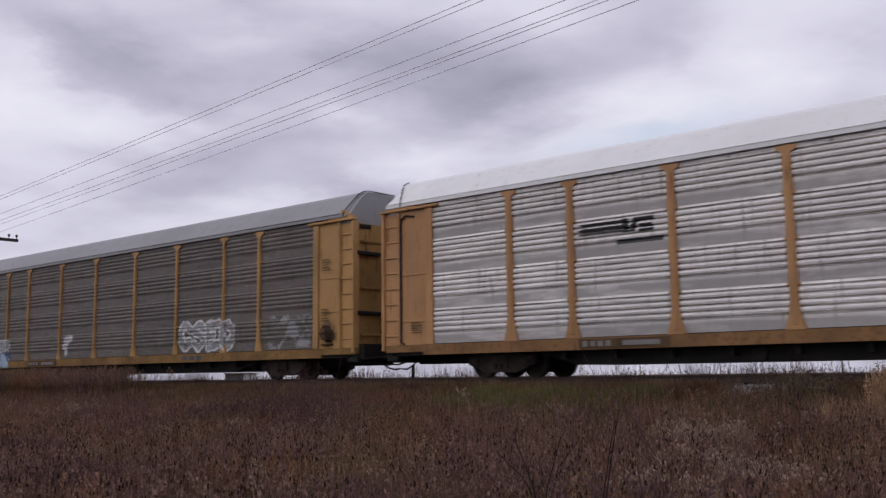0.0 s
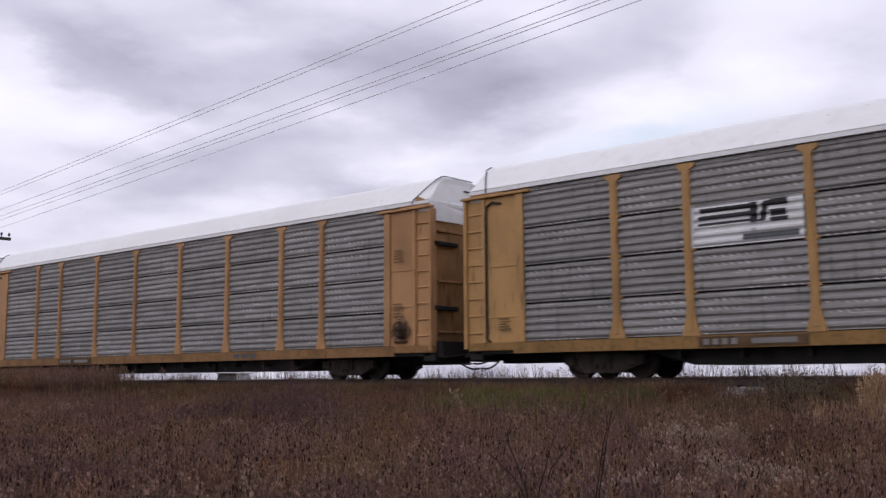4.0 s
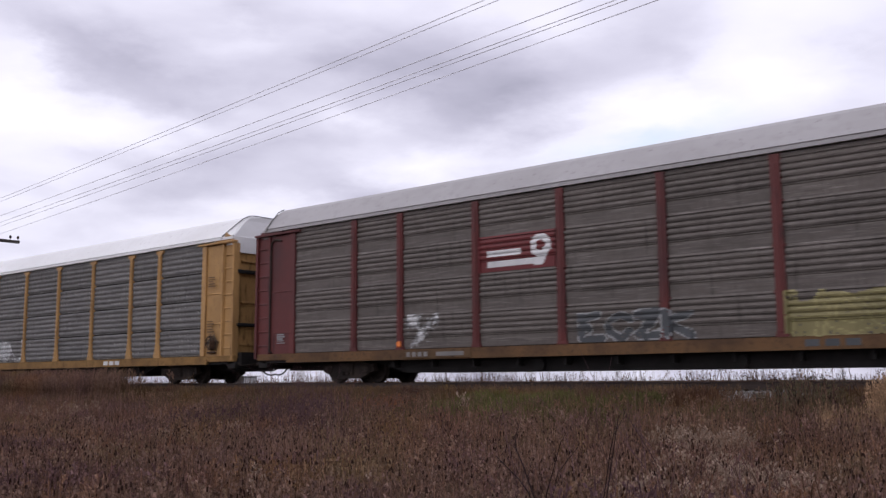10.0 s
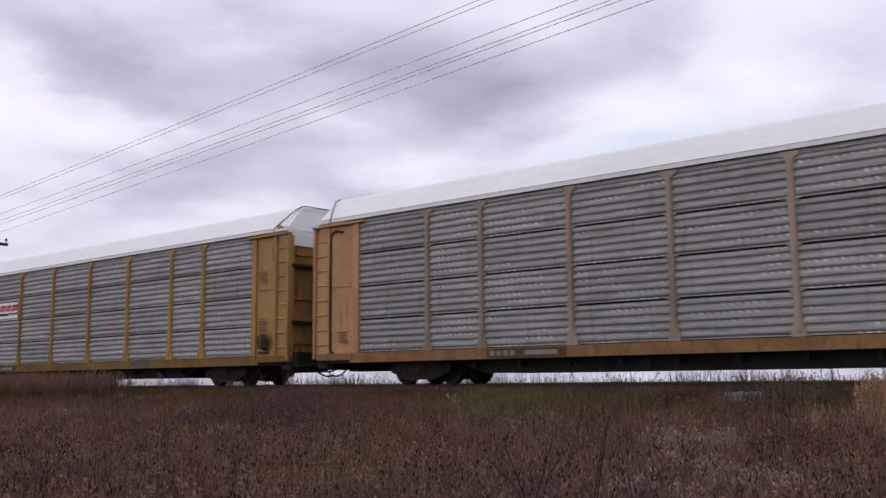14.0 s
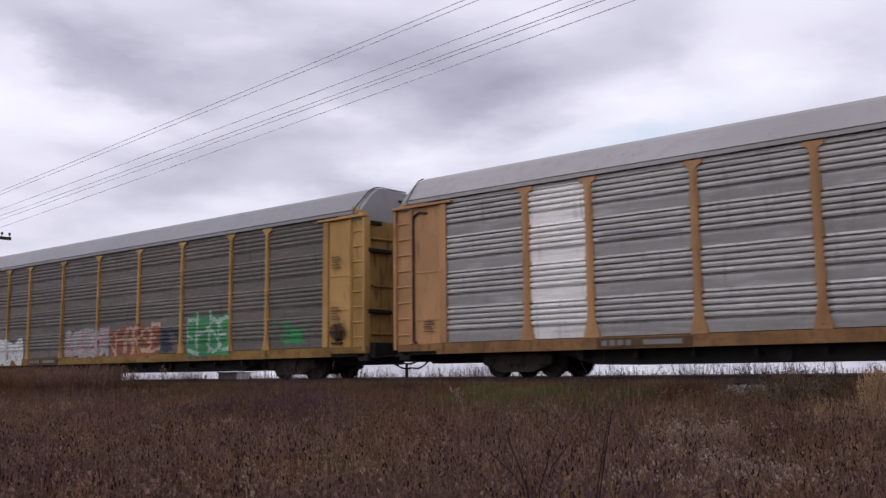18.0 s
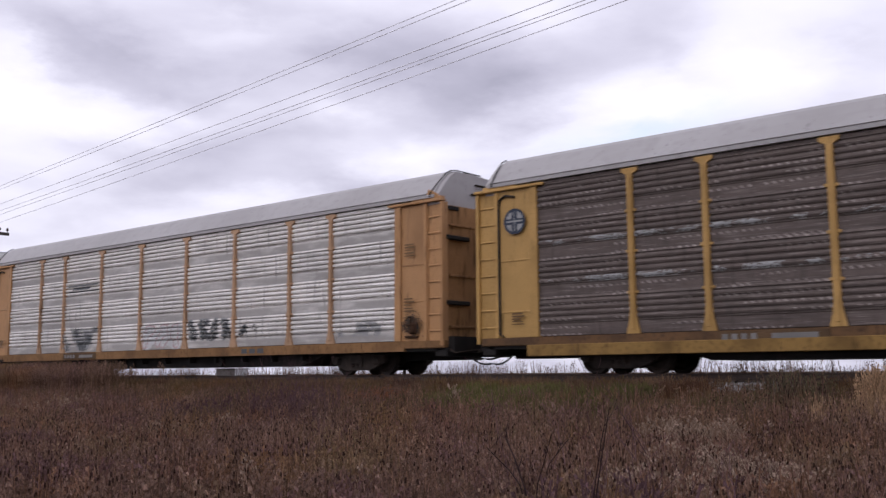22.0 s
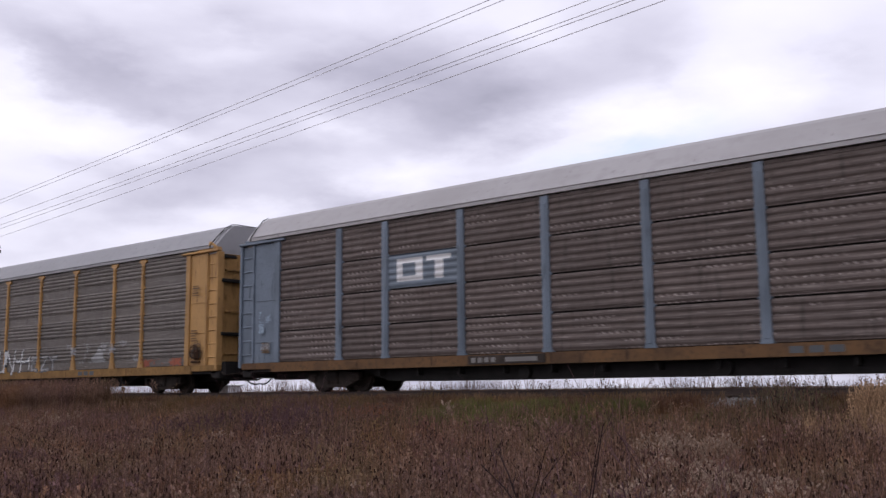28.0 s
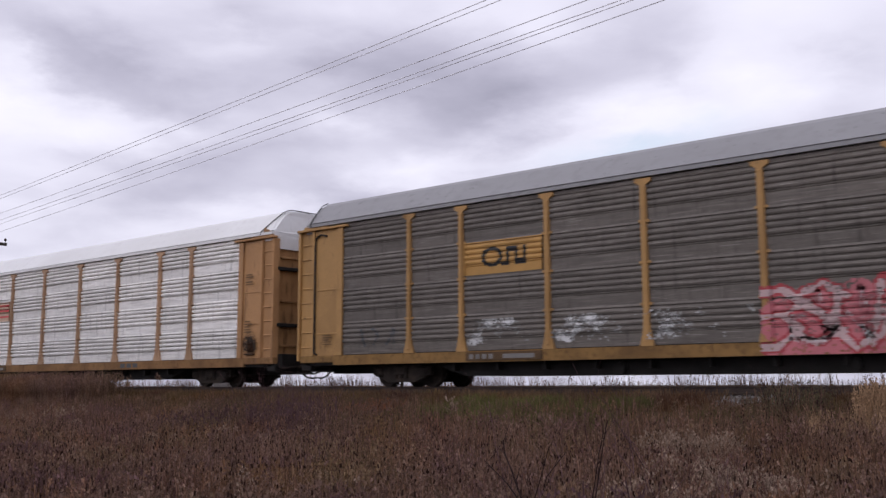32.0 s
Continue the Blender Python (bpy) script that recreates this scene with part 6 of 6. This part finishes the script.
scatter("bank_grass", turf, spots(10000, -47, 1.0, 18.6, 20.5, 0.24, 0.42, lambda x, y: (np.abs(x + 8.15) > 1.15 + RNG.normal(0, 0.3, x.shape)) | (y < 18.75)), "rough brown grass at the edge of the ballast", "grass")
orange = [goldenrod(440 + i, 2, (STEM, ORANGE_LEAF, ORANGE_LEAF, PALE)) for i in range(3)]
scatter("rusty_weeds", orange, patch_of(-16.9, 17.3, 0.75, 150, 0.32, 0.5), "orange-brown patch of dead leaves on the bank", "weeds")
far_weeds = [tuft(240 + i, 6, 0.30, (STEM, LEAF), True, 0.52) for i in range(5)]
scatter("far_weeds", far_weeds, spots(5200, -62, -1.0, 24.7, 27.0, 0.45, 1.0, lambda x, y: (np.abs(x + 33.5) > 1.3) | (y > 26.5)), "dry weeds standing beyond the rails", "weeds")
tall_weeds = [tuft(250 + i, 7, 0.22, (STEM, LEAF), True, 0.36) for i in range(5)]
scatter("far_weeds", tall_weeds, spots(3200, -62, -1.0, 24.6, 26.8, 0.70, 1.22, lambda x, y: ((np.abs(x + 33.5) > 1.3) | (y > 26.5)) & (clumpy(x, y, 0.8, 3.0) > -0.2)), "taller dry weeds standing beyond the rails", "weeds")
straw = [tuft(260 + i, 40, 0.34, (STRAW, STRAW), True, 0.42) for i in range(4)]
scatter("plume_grass", straw, np.concatenate([patch_of(-4.95, 17.2, 0.38, 46, 0.7, 0.98), patch_of(-4.2, 16.6, 0.6, 40, 0.7, 0.95), patch_of(-5.1, 15.9, 0.7, 46, 0.4, 0.7)]), "tan plume grass on the bank", "grass")
brush = [goldenrod(300 + i, 2) for i in range(4)]
scatter("brush", brush, spots(5200, -47, -27.5, 17.4, 19.6, 0.72, 1.12, lambda x, y: RNG.random(x.shape) < np.clip((-30.0 - x) / 5, 0.02, 1)), "thick brown brush beside the ballast", "weeds")
scatter("brush", reeds, spots(2500, -47, -31.5, 17.6, 19.6, 0.8, 1.2), "thin stalks in brown brush beside the ballast", "weeds")

# stones on the near ballast shoulder
def build_stones():
    rng = np.random.default_rng(9)
    vs, fs = [], []
    n = 4200
    x, y = np.append(rng.uniform(-40, 0, n), rng.normal(-8.8, 0.6, 900)), np.append(rng.uniform(18.75, 20.5, n), rng.uniform(19.85, 20.5, 900))
    ok = x > -2.3 * y
    x, y = x[ok], y[ok]
    z = np.interp(y, [19.5, 20.5], [-0.58, -0.21])
    r = rng.uniform(0.02, 0.05, len(x))
    dirs_ = np.array([(1, 0, 0), (-1, 0, 0), (0, 1, 0), (0, -1, 0), (0, 0, 1), (0, 0, -1)], float)
    tri = [(0, 2, 4), (2, 1, 4), (1, 3, 4), (3, 0, 4), (2, 0, 5), (1, 2, 5), (3, 1, 5), (0, 3, 5)]
    V = np.concatenate([np.stack([x, y, z], -1)[:, None] + dirs_[None] * r[:, None, None] * rng.uniform(0.6, 1.3, (len(x), 6, 1))]).reshape(-1, 3)
    F = [tuple(k + 6 * i for k in t) for i in range(len(x)) for t in tri]
    me = bpy.data.meshes.new("ballast_stones")
    me.from_pydata(V.tolist(), [], F)
    me.materials.append(STONE)
    tagged(new("ballast_stones", me), "loose grey ballast stones on the shoulder", "stones", kind="stuff")


build_stones()


def twig_shape(s, p, d, length, r, depth, rng, spread=0.5):
    p, d = Vector(p), Vector(d).normalized()
    pts, rad = [p], [r]
    for i in range(4):
        d = (d + Vector((rng.normal(0, 0.08), rng.normal(0, 0.08), rng.normal(0.03, 0.05)))).normalized()
        p = p + d * length / 4
        pts.append(p), rad.append(r * (1 - 0.2 * (i + 1)))
    s.tube(pts, rad, 4)
    if depth:
        for k in range(3):
            i = rng.integers(1, 5)
            side = Vector((rng.normal(0, 1), rng.normal(0, 1), rng.uniform(0.2, 0.9))).normalized()
            twig_shape(s, pts[i], d * (1 - spread) + side * spread, length * rng.uniform(0.35, 0.6), r * 0.5, depth - 1, rng, spread)


def shrub(name, stems, mat, label, category):
    s = Shape()
    ob = new(name, None)
    for i, (p, d, l, r, depth, seed) in enumerate(stems):
        sh = Shape()
        twig_shape(sh, (0, 0, 0), d, l, r, depth, np.random.default_rng(seed))
        part("stem", sh.mesh("stem", [mat]), mat, ob, at=pose(*p))
    return tagged(ob, label, category)


def sapling(branches, y, label):
    """A bare young tree: each branch a bent rod given by (x, z) places, with a few thin side twigs."""
    ob = new("sapling", None)
    for i, (r, *pts) in enumerate(branches):
        sh = Shape()
        rng = np.random.default_rng(700 + i)
        way = [Vector((px, y + 0.04 * i + 0.03 * k, pz)) for k, (px, pz) in enumerate(pts)]
        sh.tube(way, [r * (1 - 0.7 * k / len(way)) for k in range(len(way))], 5)
        for k in range(2, len(way)):
            for j in range(1):
                d = (way[k] - way[k - 1]).normalized() + Vector((rng.normal(0, 0.6), rng.normal(0, 0.6), rng.uniform(0.1, 0.6)))
                twig_shape(sh, way[k - 1].lerp(way[k], rng.uniform(0.1, 0.9)), d, rng.uniform(0.10, 0.26), r * 0.35, 1, rng)
        part("branch", sh.mesh("branch", [TWIG]), TWIG, ob)
    return tagged(ob, label, "sapling")


sapling([(0.0075, (-3.50, -1.61), (-3.58, -1.0), (-3.65, -0.67), (-3.75, -0.49), (-3.83, -0.38), (-3.86, -0.30)), (0.006, (-3.52, -1.61), (-3.62, -0.85), (-3.72, -0.65), (-3.82, -0.57), (-3.97, -0.48), (-4.05, -0.44)),
         (0.005, (-3.56, -1.61), (-3.62, -0.85), (-3.61, -0.64), (-3.57, -0.48), (-3.54, -0.33)), (0.0045, (-3.57, -1.61), (-3.60, -0.75), (-3.55, -0.52), (-3.42, -0.36))], 5.0, "bare dark forked sapling in dead weeds")
sapling([(0.0055, (-3.14, -1.61), (-3.12, -0.67), (-3.08, -0.38), (-3.055, -0.17)), (0.0045, (-3.17, -1.61), (-3.16, -0.66), (-3.12, -0.36), (-3.10, -0.22))], 5.0, "slender upright bare sapling in dead weeds")
rs = np.random.default_rng(31)


def thicket(n, cx, cy, sx, sy, z, l0, l1, seed, label, mat=RED_TWIG):
    shrub("red_shrub" if mat is RED_TWIG else "bank_shrub", [((cx + rs.normal(0, sx), cy + rs.normal(0, sy), z), (rs.normal(0, 0.24), rs.normal(0, 0.15), 1), rs.uniform(l0, l1), 0.0065, 2, seed + i) for i in range(n)], mat, label, "shrub")


thicket(64, -15.9, 13.8, 0.62, 0.35, -1.40, 0.9, 1.35, 40, "bare purple-brown shrub at the foot of the bank")
thicket(26, -18.0, 12.9, 0.6, 0.3, -1.5, 0.7, 1.0, 200, "thin purple-brown shrub standing in weeds")
thicket(16, -11.5, 9.5, 1.4, 0.7, -1.6, 0.7, 1.0, 80, "thin reddish shrub stems among weeds")
thicket(14, -3.4, 5.6, 0.3, 0.25, -1.61, 0.85, 1.2, 240, "thin purplish twigs beside a sapling")
thicket(9, -2.7, 5.2, 0.25, 0.2, -1.61, 0.85, 1.1, 280, "thin purplish twigs in dead weeds")
purple = [goldenrod(480 + i, 2, (RED_TWIG, RED_TWIG, RED_TWIG, PALE)) for i in range(4)]
scatter("shrub_twigs", purple, np.concatenate([patch_of(-15.9, 13.8, 1.0, 60, 0.8, 1.22), patch_of(-14.2, 12.0, 0.6, 20, 0.8, 1.05), patch_of(-18.0, 12.9, 0.8, 40, 0.85, 1.1), patch_of(-3.2, 5.4, 0.5, 22, 0.85, 1.1)]), "fine purple-brown twigs of bare shrubs", "shrub")
thicket(30, -6.6, 17.2, 0.42, 0.3, -0.86, 0.55, 0.98, 120, "low dark twiggy shrub on the bank", TWIG)
dull = [goldenrod(460 + i, 2, (STEM, DULL_LEAF, DULL_LEAF, PALE)) for i in range(4)]
scatter("shrub_leaves", dull, patch_of(-6.65, 17.3, 0.66, 190, 0.42, 0.88), "dull green leaves of a low shrub", "shrub")
far = tagged(new("far_tree", None), "small dark tree far out on the field", "tree")
far.matrix_basis = pose(-198.5, 600.0, -2.0)
fs_ = Shape()
twig_shape(fs_, (0, 0, 0), (0, 0, 1), 5.0, 0.3, 3, np.random.default_rng(3), 0.6)
part("trunk", fs_.mesh("trunk", [TWIG]), TWIG, far)


# ---- what moves: the train rolls past from left to right ----
def motions():
    times = [0, 1, 2, 3, 4, 5, 6, 7, 8, 10, 12, 14, 16, 18, 20, 22, 24, 26, 28, 30, 32]
    for ob, x in train:
        walk(ob, [(t, pose(x + train_shift(t), TRACK_Y, 0)) for t in times])


motions()
